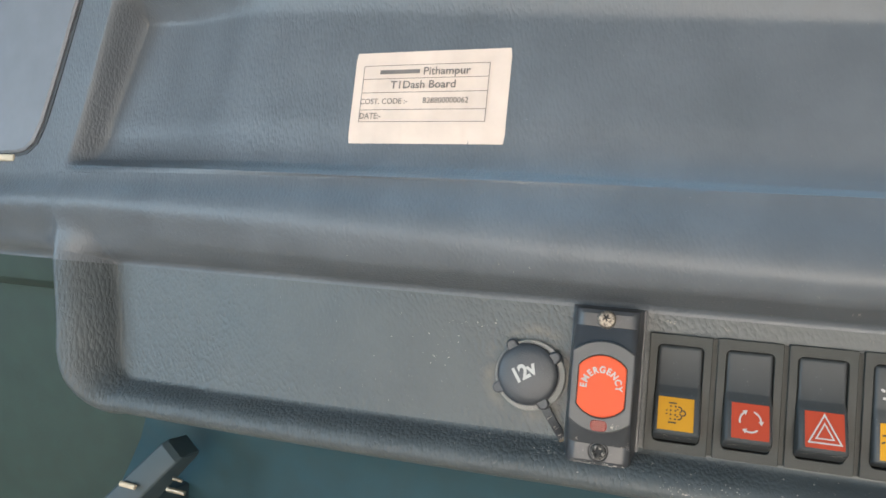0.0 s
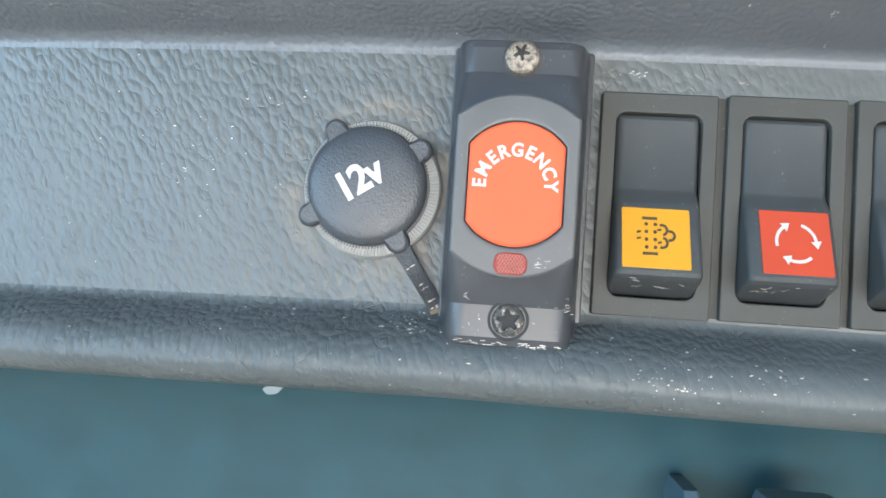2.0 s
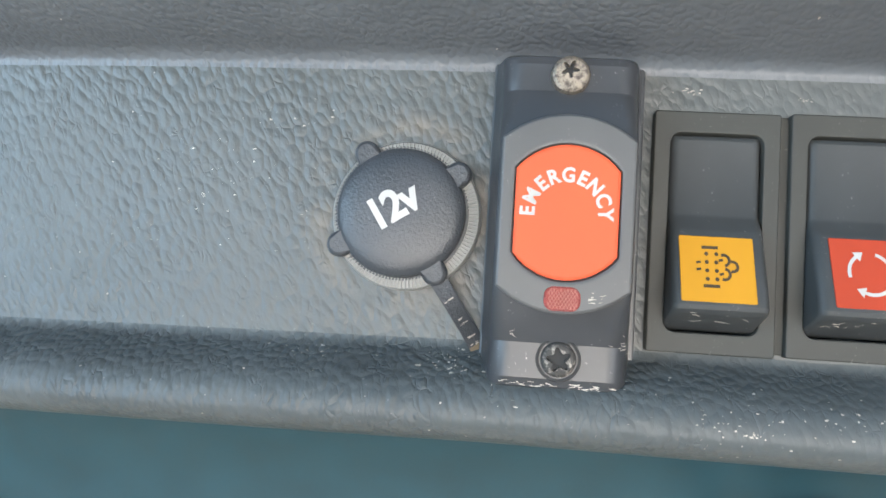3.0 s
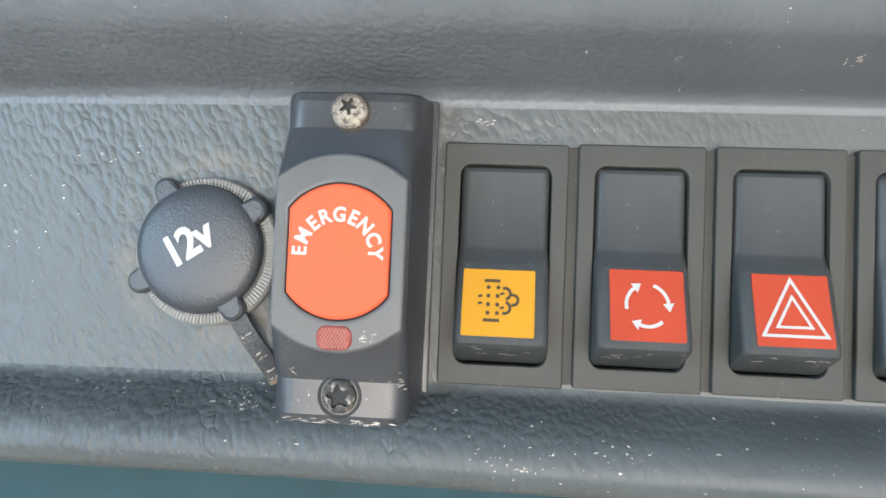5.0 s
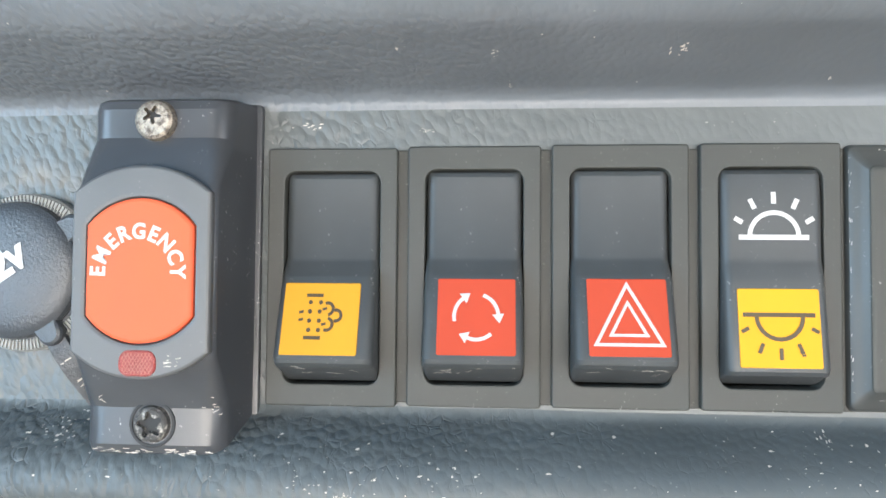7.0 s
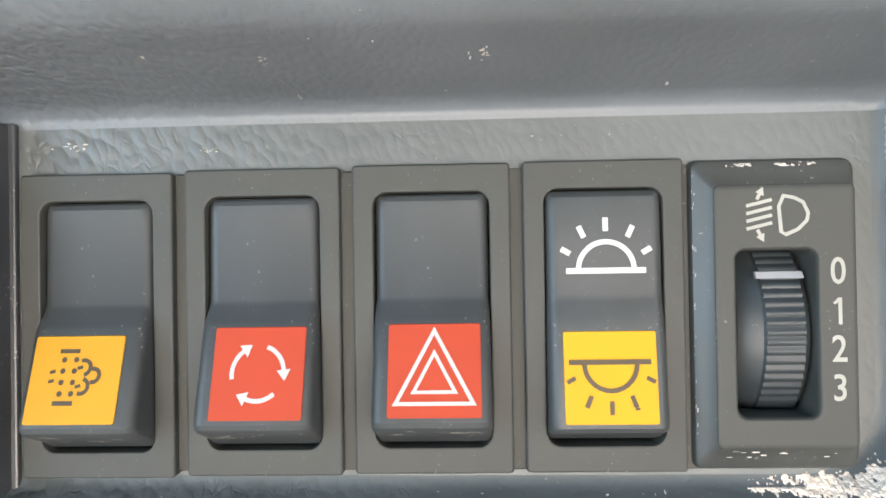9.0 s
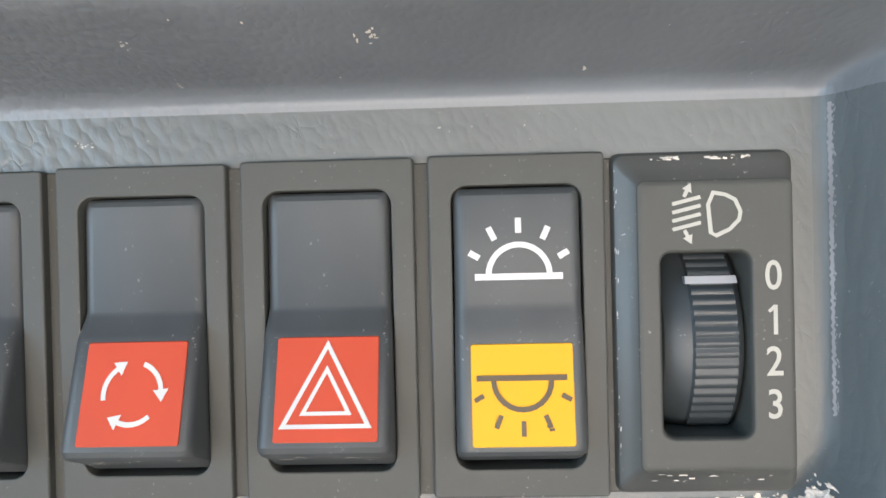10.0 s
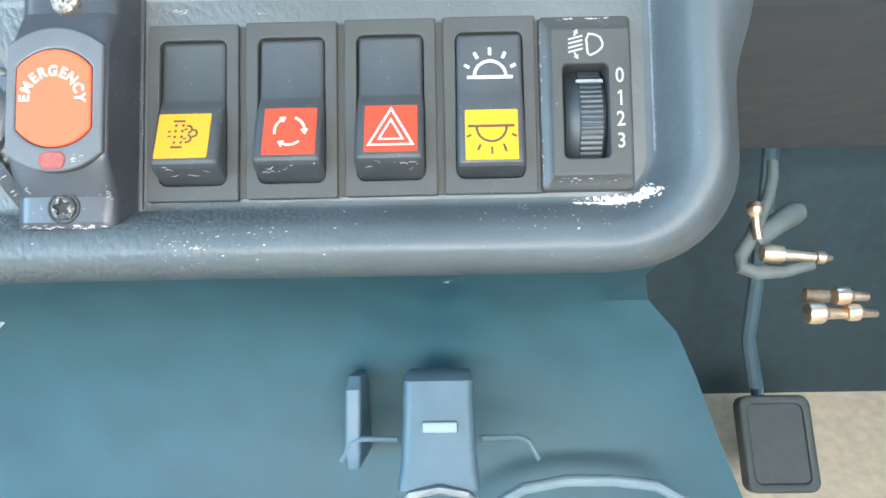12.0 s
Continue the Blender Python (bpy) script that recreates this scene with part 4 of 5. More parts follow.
lathe(bm, [(0.0126, -0.0014), (0.0133, -0.0022), (0.0134, -0.0032), (0.0131, -0.0041), (0.0124, -0.0048), (0.0112, -0.0053), (0.0090, -0.0057), (0.0045, -0.0061), (0.0010, -0.0062)], 0, 0, 72)
cap = part("cap", bm, RUBBER, so, "black pebbled rubber cap")
bm = bmesh.new()
lathe(bm, [(0.0134, -0.0012), (0.0140, -0.0014), (0.0141, -0.0020), (0.0138, -0.0024), (0.0132, -0.0024)], 0, 0, 72)
part("cap_lip", bm, RUBBER, cap, "thin lip round the cap")
for a in (123, 210, 303, 36):
    bm = bmesh.new()
    ca, sa = math.cos(radians(a)), math.sin(radians(a))
    out = [(0.0118 * ca - q * sa, 0.0118 * sa + q * ca) for q in (0.0026, -0.0026)]
    tab = [(out[1][0], out[1][1])] + [(0.0142 * ca + 0.0026 * math.cos(radians(a + d)), 0.0142 * sa + 0.0026 * math.sin(radians(a + d))) for d in range(-90, 91, 12)] + [(out[0][0], out[0][1])]
    loft(bm, [at_y(tab, -0.0014), at_y(tab, -0.0036), at_y(grown(tab, -0.0003), -0.0041), at_y(grown(tab, -0.0008), -0.0044)], True, (True, True))
    part("lug", bm, RUBBER, cap)
bm = bmesh.new()
word = turned(letters("12v", 0.0088, 0.035, 0.92), -0.0012, 0.0008, 33, 0.93)
inked(bm, word, lambda x, z: (x, -0.00558 - 0.00075 * max(0.0, 1 - (x * x + z * z) / 0.0110 ** 2), z))
part("lettering", bm, WHITE, cap, "white printed lettering", smooth=False)
bm = bmesh.new()
strap = []
for i in range(15):
    u = i / 14
    c = Vector((0.0078 + 0.0108 * u, 0.0, -0.0122 - 0.0158 * u))
    d = Vector((0.0158, 0, 0.0108)).normalized()
    w = 0.0019 - 0.0003 * math.sin(math.pi * u)
    y = -0.0030 + 0.0028 * ease(u * 1.1) - 0.0012 * math.sin(math.pi * u)
    tw = 0.0010 * math.sin(u * 2.4)
    strap.append([(c.x - d.x * w, y - tw, c.z - d.z * w), (c.x + d.x * w, y + tw, c.z + d.z * w), (c.x + d.x * w, y + tw + 0.0012, c.z + d.z * w), (c.x - d.x * w, y - tw + 0.0012, c.z - d.z * w)])
loft(bm, strap, True, (True, True))
st_ob = part("strap", bm, RUBBER, so, "black rubber retaining strap")
bm = bmesh.new()
loft(bm, [[(x, y - 0.00008, z) for x, y, z in lp[:2]] for lp in strap[12:14]], False)
part("rust_stain", bm, RUST, st_ob, "brown worn patch")
bm = bmesh.new()
for k in (4, 7, 8, 10, 11):
    for _ in range(3):
        f, g = rg.uniform(0.1, 0.6), rg.uniform(0.2, 0.8)
        p0, p1, q0 = Vector(strap[k][0]), Vector(strap[k][1]), Vector(strap[k + 1][0]) - Vector(strap[k][0])
        c = p0.lerp(p1, f) + q0 * g + Vector((0, -0.00012, 0))
        d, e = (p1 - p0) * rg.uniform(0.15, 0.35), q0 * rg.uniform(0.06, 0.2)
        bm.faces.new([bm.verts.new(w) for w in (c, c + d, c + d * 0.9 + e, c + e)])
part("scuff", bm, CHIP, st_ob, "pale scuffs across the strap", False)

# ---- label ----
lab = thing("paper_label", "creased off-white paper label with printed lines, stuck to the dash tray", "label")
LC, LW, LH, LROT = (-0.1056, 0.1450), 0.0830, 0.0498, 0.2


def on_label(u, v, off=0.0003):
    c, s = math.cos(radians(LROT)), math.sin(radians(LROT))
    u, v = 0.925 * u, 0.888 * v
    x, z = LC[0] + u * c - v * s, LC[1] + u * s + v * c
    return (x, upper_y(x, z) - off, z)


bm = bmesh.new()
loops = []
for j in range(13):
    v = -LH / 2 + LH * j / 12
    row = []
    for i in range(61):
        u = -LW / 2 + LW * i / 60
        k = 0.0006 if j in (0, 12) and i in (0, 60) else 0
        row.append(on_label(u - math.copysign(k, u), v - math.copysign(k * 0.3, v), 0.0003 + 0.00040 * noise.noise((u * 190, v * 30, 3)) + 0.0003 * ease((-0.010 - v) / 0.012) * noise.noise((u * 420, v * 60, 8))))
    loops.append(row)
loft(bm, loops, False)
paper = part("paper", bm, PAPER, lab)
X0, X1 = -0.0352, 0.0302
rules = [[(X0, v), (X0 / 3, v), (X1 / 3, v), (X1, v)] for v in (0.0163, 0.0092, 0.0018, -0.0074, -0.0138)]
rules += [[(X, 0.0164), (X, 0.0060), (X, -0.0040), (X, -0.0140)] for X in (X0, X1)]
for line in rules:
    bm = bmesh.new()
    inked(bm, stroke(line, 0.00033), lambda u, v: on_label(u * 1.03, v * 1.02 + 0.0008, 0.0008))
    part("ruled_line", bm, TYPE, paper, smooth=False)
bm = bmesh.new()
inked(bm, stroke([(-0.0262, 0.0128), (-0.0150, 0.0128), (-0.0050, 0.0128)], 0.0022), lambda u, v: on_label(u * 1.03, v * 1.02 + 0.0008, 0.0008))
part("printed_bar", bm, TYPE, paper, smooth=False)
for text, size, u, v, wgt, sx in (("Pithampur", 0.0058, 0.0088, 0.0126, 0.012, 1.0), ("T1Dash Board", 0.0058, -0.0028, 0.0056, 0.015, 1.0), ("COST. CODE :-", 0.0042, -0.0228, -0.0030, 0.004, 0.92), ("B28800000062", 0.0042, 0.0096, -0.0029, 0.004, 0.92), ("DATE:-", 0.0044, -0.0292, -0.0108, 0.008, 0.88)):
    bm = bmesh.new()
    inked(bm, turned(letters(text, size, wgt), u, v, 0, sx), lambda a, b: on_label(a * 1.03, b * 1.02 + 0.0008, 0.0008))
    part("lettering", bm, TYPE, paper, smooth=False)

# ---- under the dash ----
br = thing("catch_bracket", "grey plastic catch bracket hanging under the dashboard", "bracket", "", D @ pose(0.0752, 0.0745, -0.0597) @ Matrix.Scale(0.93, 4))
bm = bmesh.new()
loaf(bm, [(0.0075, 0, 0.0215, -0.004, 0.003), (0.0070, 0, 0.0240, -0.010, 0.004), (0.0045, 0, 0.0262, -0.0145, 0.004), (-0.010, 0, 0.0266, -0.018, 0.004), (-0.026, 0, 0.0280, -0.022, 0.004), (-0.033, 0, 0.0300, -0.024, 0.003)], 0.004)
part("body", bm, BRACKET, br)
bm = bmesh.new()
box(bm, -0.007, 0.002, -0.028, 0.007, 0.036, -0.002, 0.001)
part("stem", bm, DASH_LOW, br, "dark stem that holds the catch to the dash")
bm = bmesh.new()
box(bm, -0.006, -0.0200, -0.0135, 0.007, -0.014, -0.0095, 0.0008)
part("tab", bm, plastic("pale_tab_plastic", (0.14, 0.175, 0.18), 0.5, 700, 0.1, 0.0001, 0.1), br, "pale raised tab")
bm = bmesh.new()
tube(bm, [(-0.016, -0.018, -0.055), (-0.016, -0.022, -0.040), (-0.010, -0.024, -0.034), (0.0, -0.025, -0.032), (0.010, -0.024, -0.034), (0.016, -0.022, -0.040), (0.016, -0.018, -0.055)], 0.0016)
part("hoop", bm, plastic("dull_hoop_steel", (0.36, 0.37, 0.37), 0.4, 500, 0.2, 0.0002, 0.2, metal=0.9), br, "dull metal hoop")
for s in (-1, 1):
    bm = bmesh.new()
    tube(bm, [(s * 0.016, -0.004, -0.0185), (s * 0.030, -0.003, -0.0185), (s * 0.034, -0.003, -0.020), (s * 0.038, -0.003, -0.027)], 0.0011)
    part("clip", bm, BRACKET, br, "thin pale clip")

bm = bmesh.new()
loaf(bm, [(0.0050, -0.0335, 0.0050, 0.002, 0.0012), (0.0, -0.0335, 0.0062, -0.002, 0.0014), (-0.024, -0.0335, 0.0062, -0.004, 0.0014), (-0.030, -0.0335, 0.0050, -0.002, 0.0012)], 0.034)
part("side_post", bm, POST, br, "thin dark post beside the catch")
hose = thing("hose", "thin pale grey hose bending below the dashboard", "hose", "", D)
bm = bmesh.new()
tube(bm, [(0.086, 0.100, -0.150), (0.088, 0.094, -0.125), (0.094, 0.088, -0.106), (0.106, 0.085, -0.0985), (0.122, 0.085, -0.0958), (0.140, 0.085, -0.0960), (0.156, 0.087, -0.0985), (0.168, 0.092, -0.106), (0.174, 0.098, -0.125), (0.176, 0.105, -0.150)], 0.0022, 12)
part("tube", bm, plastic("pale_hose_rubber", (0.10, 0.135, 0.15), 0.5, 500, 0.2, 0.0002, 0.15), hose)

la = thing("latch", "grey latch block with bright metal pins under the dashboard", "latch", "", D @ pose(-0.2710, 0.0700, -0.0535))
bm = bmesh.new()
loaf(bm, [(0.0020, 0, 0.0130, 0.004, 0.002), (0.0008, 0, 0.0150, -0.001, 0.002), (-0.002, 0, 0.0160, -0.004, 0.002), (-0.030, 0, 0.0165, -0.009, 0.002), (-0.060, 0, 0.0170, -0.014, 0.002)], 0.016)
bmesh.ops.rotate(bm, verts=bm.verts, cent=(0, 0, 0), matrix=Matrix.Rotation(radians(40), 3, "Y"))
part("block", bm, LATCH, la)
bm = bmesh.new()
box(bm, -0.036, 0.008, -0.048, -0.024, 0.060, -0.036, 0.002)
part("stem", bm, LATCH, la)
for x, z, ln, r, y, m in ((-0.0265, -0.0215, 0.010, 0.0016, -0.012, FLOORING), (0.0005, -0.0225, 0.012, 0.0014, -0.004, STEEL), (-0.0015, -0.0305, 0.020, 0.0010, -0.004, STEEL), (0.0030, -0.0160, 0.006, 0.0009, -0.003, STEEL)):
    bm = bmesh.new()
    tube(bm, [(x, y, z), (x + ln, y + 0.001, z - 0.001)], r)
    part("pin", bm, m, la, "tan stud" if m is FLOORING else "bright metal pin")

# ---- pedal, with the floor of the cab ----
pe = thing("pedal", "black rubber pedal pad on a hanging arm above the floor", "pedal", "", pose(0.438, 0.372, 0.105, -50, 0, 0))
bm = bmesh.new()
framed(bm, rrect(-0.040, -0.055, 0.040, 0.050, 0.012), rrect(-0.030, -0.045, 0.030, 0.040, 0.008), 0.012, -0.006, 0.003, -0.003)
slab(bm, rrect(-0.0305, -0.0455, 0.0305, 0.0405, 0.008), 0.008, -0.003, 0.001)
part("pad", bm, PEDAL, pe, "worn rubber pad")
bm = bmesh.new()
tube(bm, [(-0.012, 0.006, 0.020), (-0.014, 0.004, 0.060), (-0.030, -0.030, 0.110), (-0.050, -0.150, 0.200), (-0.070, -0.260, 0.300)], 0.008)
part("arm", bm, POST, pe, "dark steel arm")

fit_ob = thing("pipe_fitting", "sunlit bare metal pipe fittings with grey hoses beside the pedals", "pipe", "", D @ pose(0.322, 0.35, 0.007))
HOSE = plastic("dull_hose_rubber", (0.10, 0.12, 0.12), 0.6, 300, 0.2, 0.0003, 0.25)


def nozzle(name, stations, material, label=""):
    """A turned piece along a line: (x, y, z, radius)."""
    bm = bmesh.new()
    loops = []
    for i, (x, y, z, r) in enumerate(stations):
        ax, az = stations[max(0, i - 1)], stations[min(len(stations) - 1, i + 1)]
        way = Vector((az[0] - ax[0], az[1] - ax[1], az[2] - ax[2])).normalized()
        u = way.cross(Vector((0, 1, 0.01))).normalized()
        w = way.cross(u)
        loops.append([tuple(Vector((x, y, z)) + r * (math.cos(a) * u + math.sin(a) * w)) for a in [2 * math.pi * k / 16 for k in range(16)]])
    loft(bm, loops, True, (True, True))
    return part(name, bm, material, fit_ob, label)


nozzle("nozzle", [(-0.0095, 0, -0.0046, 0.0030), (-0.0090, 0, -0.0046, 0.0062), (-0.0020, 0, -0.0052, 0.0072), (0.0060, 0, -0.0060, 0.0068), (0.0075, 0, -0.0062, 0.0046), (0.0240, 0, -0.0078, 0.0040), (0.0300, 0, -0.0082, 0.0036),
                  (0.0310, 0, -0.0083, 0.0050), (0.0370, 0, -0.0088, 0.0048), (0.0390, 0, -0.0090, 0.0030), (0.0430, 0, -0.0092, 0.0020)], STEEL, "bright tapered metal nozzle")
nozzle("ball_end", [(-0.0130, 0, 0.0350, 0.0015), (-0.0128, 0, 0.0336, 0.0046), (-0.0126, 0, 0.0300, 0.0062), (-0.0125, 0, 0.0262, 0.0058), (-0.0124, 0, 0.0230, 0.0036), (-0.0122, 0, 0.0140, 0.0034), (-0.0110, 0, 0.0060, 0.0042)], STEEL, "rounded bare metal end")
nozzle("hose", [(0.0110, 0.02, 0.0680, 0.0042), (0.0087, 0.015, 0.0560, 0.0044), (0.0013, 0.01, 0.0360, 0.0046), (-0.0137, 0.006, 0.0085, 0.0050), (-0.0240, 0.004, -0.0070, 0.0058), (-0.0235, 0.002, -0.0150, 0.0058), (-0.0140, 0, -0.0190, 0.0054), (0.0062, 0, -0.0190, 0.0046), (0.0290, 0, -0.0140, 0.0036)], HOSE, "dull grey hose")
nozzle("elbow", [(0.0330, 0.02, 0.0290, 0.0060), (0.0260, 0.02, 0.0275, 0.0092), (0.0120, 0.015, 0.0200, 0.0085), (-0.0025, 0.01, 0.0110, 0.0080), (-0.0110, 0.008, 0.0030, 0.0070)], HOSE, "dull grey elbow")
for x, z, r in ((0.0300, -0.0500, 0.0085), (0.0500, -0.0375, 0.0072), (0.0575, -0.0500, 0.0066)):
    nozzle("nut", [(x - r, 0, z, r * 0.5), (x - r * 0.9, 0, z, r * 0.9), (x - r * 0.3, 0, z, r), (x + r * 0.4, 0, z, r * 0.95), (x + r * 0.8, 0, z - 0.0004, r * 0.55), (x + 2.6 * r, 0.002, z - 0.001, r * 0.45)], STEEL)
nozzle("pipe", [(0.026, 0.01, -0.036, 0.0048), (0.034, 0.01, -0.037, 0.0054), (0.044, 0.008, -0.0375, 0.0050)], RUST)

# ---- the cab round it: floor, bulkhead, unseen walls with openings for the lamps, unseen roof ----
def wall(name, x0, y0, z0, x1, y1, z1, hole=None):
    """A wall between two corners, with one opening through it: (along0, z0, along1, z1)."""
    bm = bmesh.new()
    if hole is None:
        box(bm, x0, y0, z0, x1, y1, z1)
    else:
        a0, h0, a1, h1 = hole
        along_x = x1 - x0 > y1 - y0
        lo, hi = (x0, x1) if along_x else (y0, y1)
        for s0, b0, s1, b1 in ((lo, z0, hi, h0), (lo, h1, hi, z1), (lo, h0, a0, h1), (a1, h0, hi, h1)):
            if along_x:
                box(bm, s0, y0, b0, s1, y1, b1)
            else:
                box(bm, x0, s0, b0, x1, s1, b1)
    ob = part(name, bm, CAB, smooth=False)
    return tagged(ob, "plain grey lined cab wall", "wall", "", "structure")


bm = bmesh.new()
box(bm, -1.56, -1.86, -0.05, 0.90, 1.02, 0.0)
tagged(part("floor", bm, FLOORING, smooth=False), "beige sheet floor of the cab", "floor", "", "structure")
wall("wall_left", -1.56, -1.86, 0.0, -1.50, 0.70, 2.20, (-1.47, 1.02, -0.23, 1.78))
wall("wall_right", 0.84, -1.86, 0.0, 0.90, 0.70, 2.20, (-1.27, 0.88, -0.20, 1.52))
# Rear opening is placed and sized around the added fill lamp.
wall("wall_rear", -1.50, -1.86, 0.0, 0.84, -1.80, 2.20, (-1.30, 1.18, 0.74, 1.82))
wall("wall_front", -1.50, 0.64, 0.84, 0.84, 0.70, 2.20, (-1.30, 0.98, 0.70, 1.75))
bm = bmesh.new()
box(bm, -1.50, 0.547, 0.0, 0.84, 0.70, 0.84)
tagged(part("bulkhead", bm, plastic("bulkhead_lining", (0.020, 0.038, 0.046), 0.7, 150, 0.3, 0.0008, 0.25), smooth=False), "dark lined bulkhead behind the pedals", "wall", "", "structure")
# Roof is unseen; its blue is chosen to tint light on upward faces.
bm = bmesh.new()
box(bm, -1.56, -1.86, 2.20, 0.90, 1.02, 2.25)
tagged(part("ceiling", bm, plastic("blue_bounce_lining", (0.07, 0.16, 0.22), 0.85, 90, 0.2, 0.001, 0.08), smooth=False), "unseen cab roof, blue to tint the bounced light", "ceiling", "", "structure")

# ---- dirt: torn foam under the levelling switch, flecks on the skin ----
rng = random.Random(7)
bm = bmesh.new()


def lump(x, z, r, flat, sub):
    """One ragged lump of foam."""
    m = Matrix.Translation((x, face_y(x, z) - r * 0.25, z)) @ Euler((rng.random() * 3, rng.random() * 3, rng.random() * 3)).to_matrix().to_4x4() @ Matrix.Diagonal((flat, 0.7, 0.8, 1))
    g = bmesh.ops.create_icosphere(bm, subdivisions=sub, radius=r, matrix=m)
    for v in g["verts"]:
        d = noise.noise_vector(v.co * (1.6 / r)) + 0.5 * noise.noise_vector(v.co * (4.0 / r))
        v.co += d * r * 0.75


# one torn sheet with a ragged outline, thickest at the corner
CELL = 0.00016


def torn(x, z):
    """Over nought where the skin is gone."""
    u = (x - 0.1130) / 0.0222
    mid = -0.0019 + 0.0021 * max(0.0, u - 0.72) / 0.28
    wide = 0.0007 + 0.0011 * max(0.0, u) + 0.0010 * ease((u - 0.70) / 0.2)
    ragged = noise.noise((x * 900, 0, z * 900)) + 0.7 * noise.noise((x * 2300, 3, z * 2300))
    return 1.0 - abs(z - mid) / wide + 0.75 * ragged - 1.1 * max(0.0, 0.30 - u) - 3.0 * max(0.0, u - 0.97)


nx, nz = int(0.0235 / CELL), int(0.0085 / CELL)
corner = {}


def foam_vert(i, j):
    if (i, j) not in corner:
        x, z = 0.1125 + i * CELL, -0.0050 + j * CELL
        rise = 0.0005 * max(0.0, min(1.0, torn(x, z))) * (1.0 + 1.3 * noise.noise((x * 1500, 5, z * 1500)) + 0.8 * noise.noise((x * 4200, 9, z * 4200)))
        corner[i, j] = bm.verts.new((x, face_y(x, z) - 0.00008 - max(0.0, rise), z))
    return corner[i, j]


for i in range(nx):
    for j in range(nz):
        if torn(0.1125 + (i + 0.5) * CELL, -0.0050 + (j + 0.5) * CELL) > 0:
            bm.faces.new([foam_vert(i, j), foam_vert(i + 1, j), foam_vert(i + 1, j + 1), foam_vert(i, j + 1)])
for x, z, sx, sz, n, r in ((0.1325, -0.0008, 0.0011, 0.0008, 14, 0.0006), (0.1285, -0.0021, 0.0014, 0.0005, 10, 0.0005), (0.1235, -0.0020, 0.0018, 0.0004, 8, 0.0004)):
    for k in range(n):
        lump(rng.gauss(x, sx), rng.gauss(z, sz), r * rng.uniform(0.45, 1.0), rng.uniform(1.2, 2.2), 2)
for k in range(70):
    u = rng.random() ** 0.8
    lump(0.1140 + 0.0212 * u + rng.gauss(0, 0.0005), -0.0010 - 0.0046 * rng.random() * (0.25 + u), 0.00010 + 0.00022 * rng.random(), rng.uniform(0.8, 1.9), 1)
foam = part("torn_foam", bm, FOAM, None, "", False)
foam.matrix_world = D
tagged(foam, "torn pale foam showing where the dash skin is broken", "foam", "", "stuff")


def fleck(bm, x, z, w, h, off=0.0001):
    n = 6
    a0 = rng.random() * 6
    pts = []
    for i in range(n):
        a = a0 + 2 * math.pi * i / n
        k = 0.25 + 0.65 * rng.random()
        px, pz = x + w / 2 * k * math.cos(a), z + h / 2 * k * math.sin(a)
        pts.append((px, face_y(px, pz) - off, pz))
    c = bm.verts.new((x, face_y(x, z) - off - min(w, h) * 0.06, z))
    ring = [bm.verts.new(p) for p in pts]
    for i in range(n):
        bm.faces.new((c, ring[i], ring[(i + 1) % n]))


bm = bmesh.new()
for x, z, w, h in ((0.0733, 0.0621, 0.0036, 0.0010), (0.0424, 0.0620, 0.0016, 0.0006), (0.0452, 0.0592, 0.0009, 0.0008), (0.0170, -0.0135, 0.0034, 0.0014), (-0.0945, 0.0270, 0.0018, 0.0010),
                   (0.1000, -0.0036, 0.0022, 0.0018), (0.1130, -0.0078, 0.0010, 0.0010), (0.1310, -0.0078, 0.0016, 0.0016), (0.0790, -0.0220, 0.0030, 0.0010), (-0.0953, -0.0205, 0.0018, 0.0008),
                   (0.0075, 0.0525, 0.0050, 0.0012), (0.0300, 0.0515, 0.0030, 0.0008)):
    for k in range(12):
        fleck(bm, x + rng.gauss(0, 0.22) * w, z + rng.gauss(0, 0.28) * h, w * rng.uniform(0.06, 0.3), h * rng.uniform(0.12, 0.5))
for k in range(60):
    x = rng.uniform(-0.12, 0.135)
    z = FLOOR_Z0 - abs(rng.gauss(0.009, 0.006))
    if z > -0.0235:
        s = rng.choice((0.0002, 0.00025, 0.0003, 0.0005))
        fleck(bm, x, z, s * rng.uniform(1, 2.8), s)
for x0, z0, sx, sz, n in ((-0.066, -0.0045, 0.006, 0.0012, 40), (-0.037, -0.0050, 0.004, 0.0012, 60), (0.006, -0.0120, 0.010, 0.0030, 50), (0.024, -0.0110, 0.014, 0.0035, 60), (0.070, -0.0060, 0.030, 0.0030, 40), (0.115, -0.0060, 0.012, 0.0022, 40),
                      (-0.090, 0.0320, 0.010, 0.0060, 30), (-0.075, 0.0440, 0.006, 0.0015, 16)):
    for k in range(n):
        x, z = rng.gauss(x0, sx), rng.gauss(z0, sz)
        if -0.0225 < z < 0.052 and not (z > -0.0015 and x > -0.066) and x < 0.134:
            w = rng.choice((0.00012, 0.00016, 0.0002, 0.0003, 0.0005))
            fleck(bm, x, z, w * rng.uniform(1, 3), w)
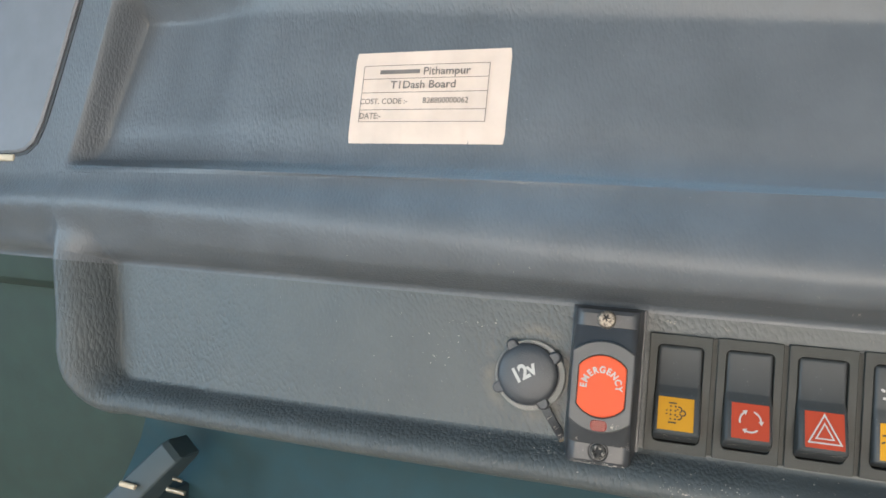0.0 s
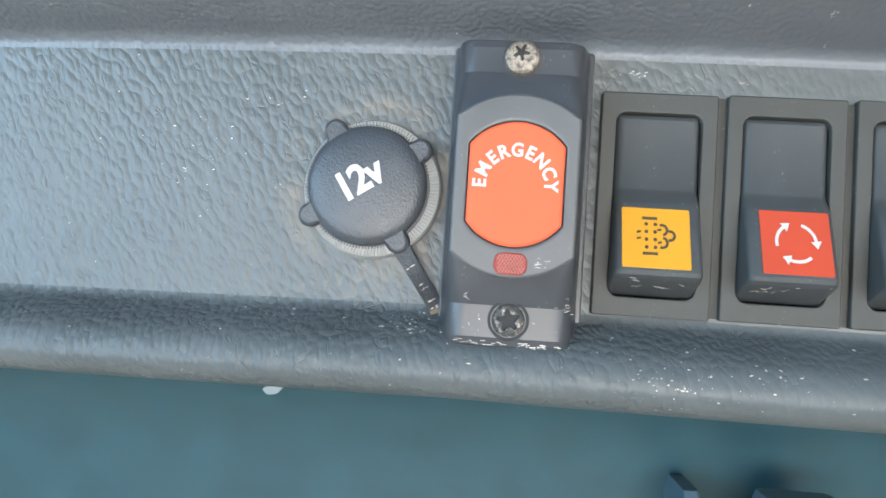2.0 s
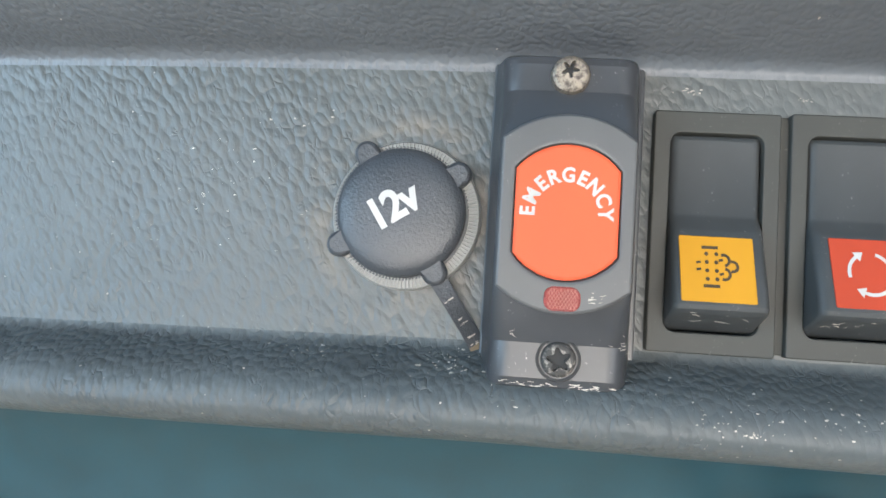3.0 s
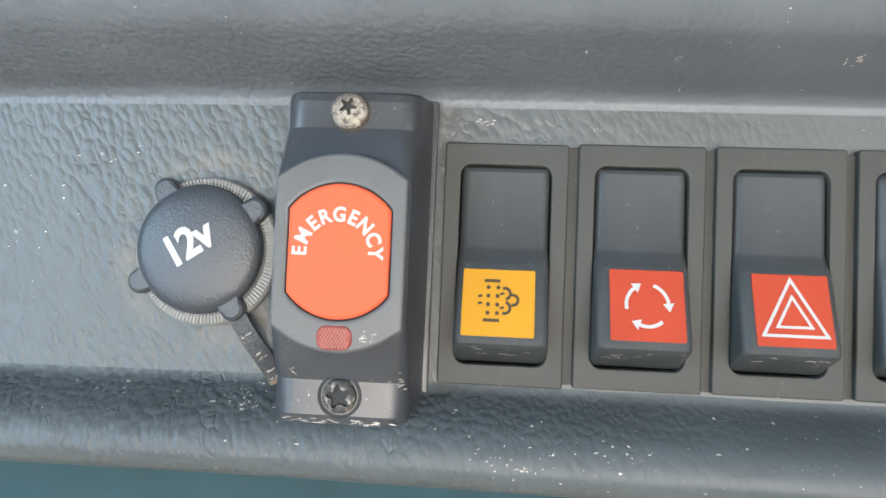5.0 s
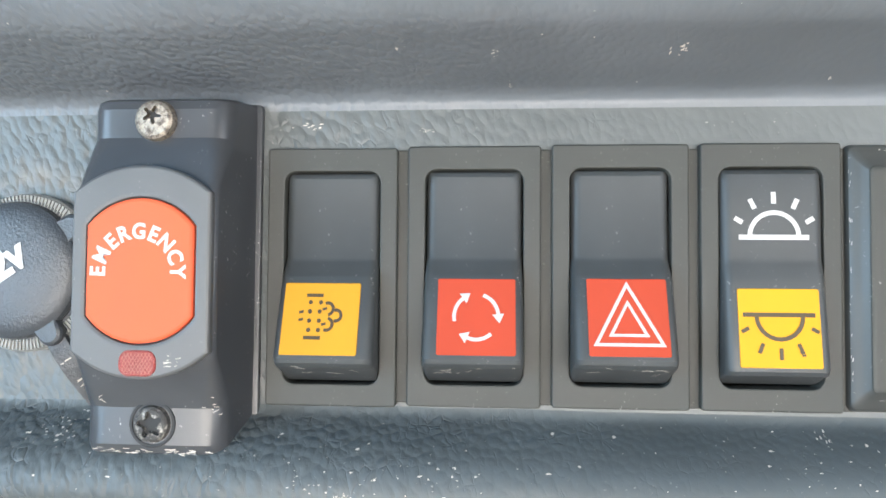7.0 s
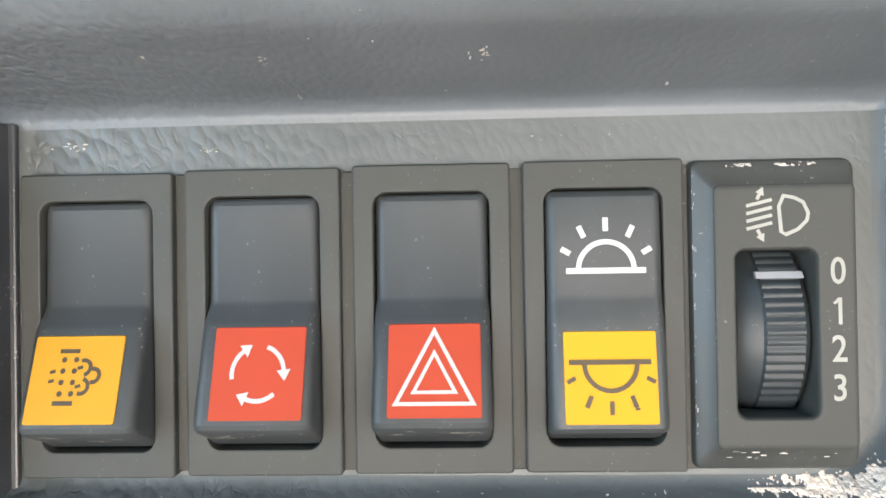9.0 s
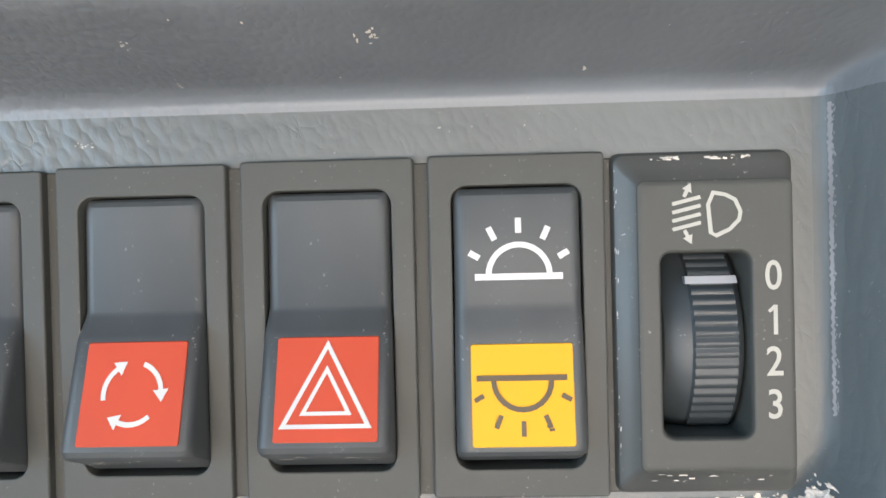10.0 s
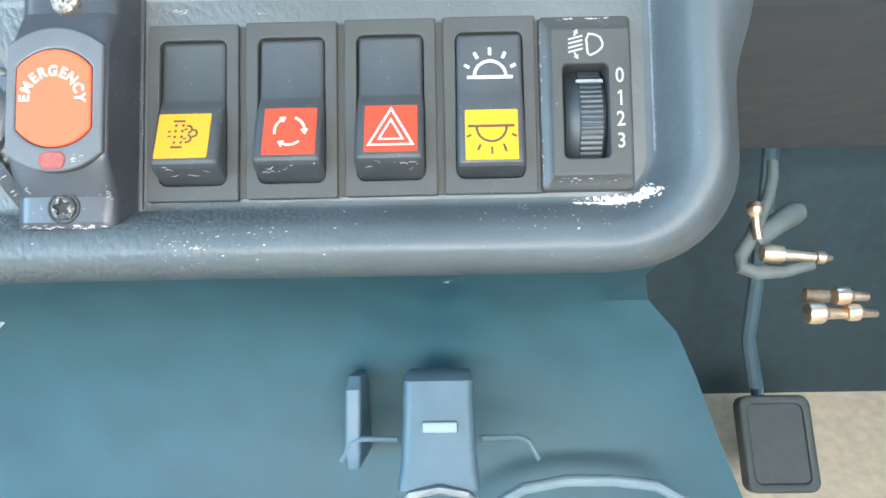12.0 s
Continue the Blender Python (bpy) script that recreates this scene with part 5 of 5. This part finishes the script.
for k in range(38):
    x, z = rng.uniform(-0.25, 0.13), rng.uniform(0.059, 0.071)
    s = rng.choice((0.0002, 0.0002, 0.0003, 0.0005))
    fleck(bm, x, z, s * rng.uniform(1, 2.0), s)
for k in range(40):
    x, z = rng.uniform(-0.20, -0.068), rng.uniform(0.0, 0.054)
    s = rng.choice((0.0002, 0.0002, 0.0003, 0.0005))
    fleck(bm, x, z, s * rng.uniform(1, 2.0), s)
# one larger pale oval on the lower panel
spot_outline = [(-0.0920 + (0.0034 + 0.0006 * math.sin(3 * q)) * math.cos(q), -0.0347 + 0.0017 * math.sin(q) + 0.0008 * math.cos(q)) for q in [i * math.pi / 10 for i in range(20)]]
spot = bmesh.new()
spot.faces.new([spot.verts.new((x, 0.0775 + 0.6 * bow(x), z)) for x, z in spot_outline])
part("pale_spot", spot, plastic("pale_spot_tone", (0.16, 0.19, 0.20), 0.7, 900, 0.3, 0.0001, 0.3), dashboard, "pale oval spot on the lower panel", False)
fl = part("paint_flecks", bm, CHIP, None, "", False)
fl.matrix_world = D
tagged(fl, "pale flecks of paint and dust scattered on the dash skin", "dirt", "", "stuff")

# highlight painted along the fold beside the levelling switch, with fine scuffs
bm = bmesh.new()
edge = [(0.1352 + 0.00010 * math.sin(9 * k), 0.0545 - 0.0005 * k, 0.00012 + 0.00012 * rng.random() * (1 - k / 100)) for k in range(88)]
for (xa, za, wa), (xb, zb, wb) in zip(edge, edge[1:]):
    quad = [(xa - wa, za), (xa + wa, za), (xb + wb, zb), (xb - wb, zb)]
    bm.faces.new([bm.verts.new((x, rim_y(x - RX) - 0.00009, z)) for x, z in quad])
for k in range(160):
    z = 0.0540 - 0.043 * rng.random() ** 1.3
    x, ln, w = 0.1353 + rng.gauss(0, 0.00013), rng.uniform(0.00015, 0.0005), rng.uniform(0.00004, 0.00014)
    inked(bm, stroke([(x, z - ln / 2), (x + w * 0.5, z), (x, z + ln / 2)], w), lambda x, z: (x, rim_y(x - RX) - 0.00008, z))
glint = part("fold_highlight", bm, FOLD_SHINE, None, "", False)
glint.matrix_world = D
tagged(glint, "painted pale highlight with fine scuffs along the fold of the dash panel", "wear", "", "stuff")
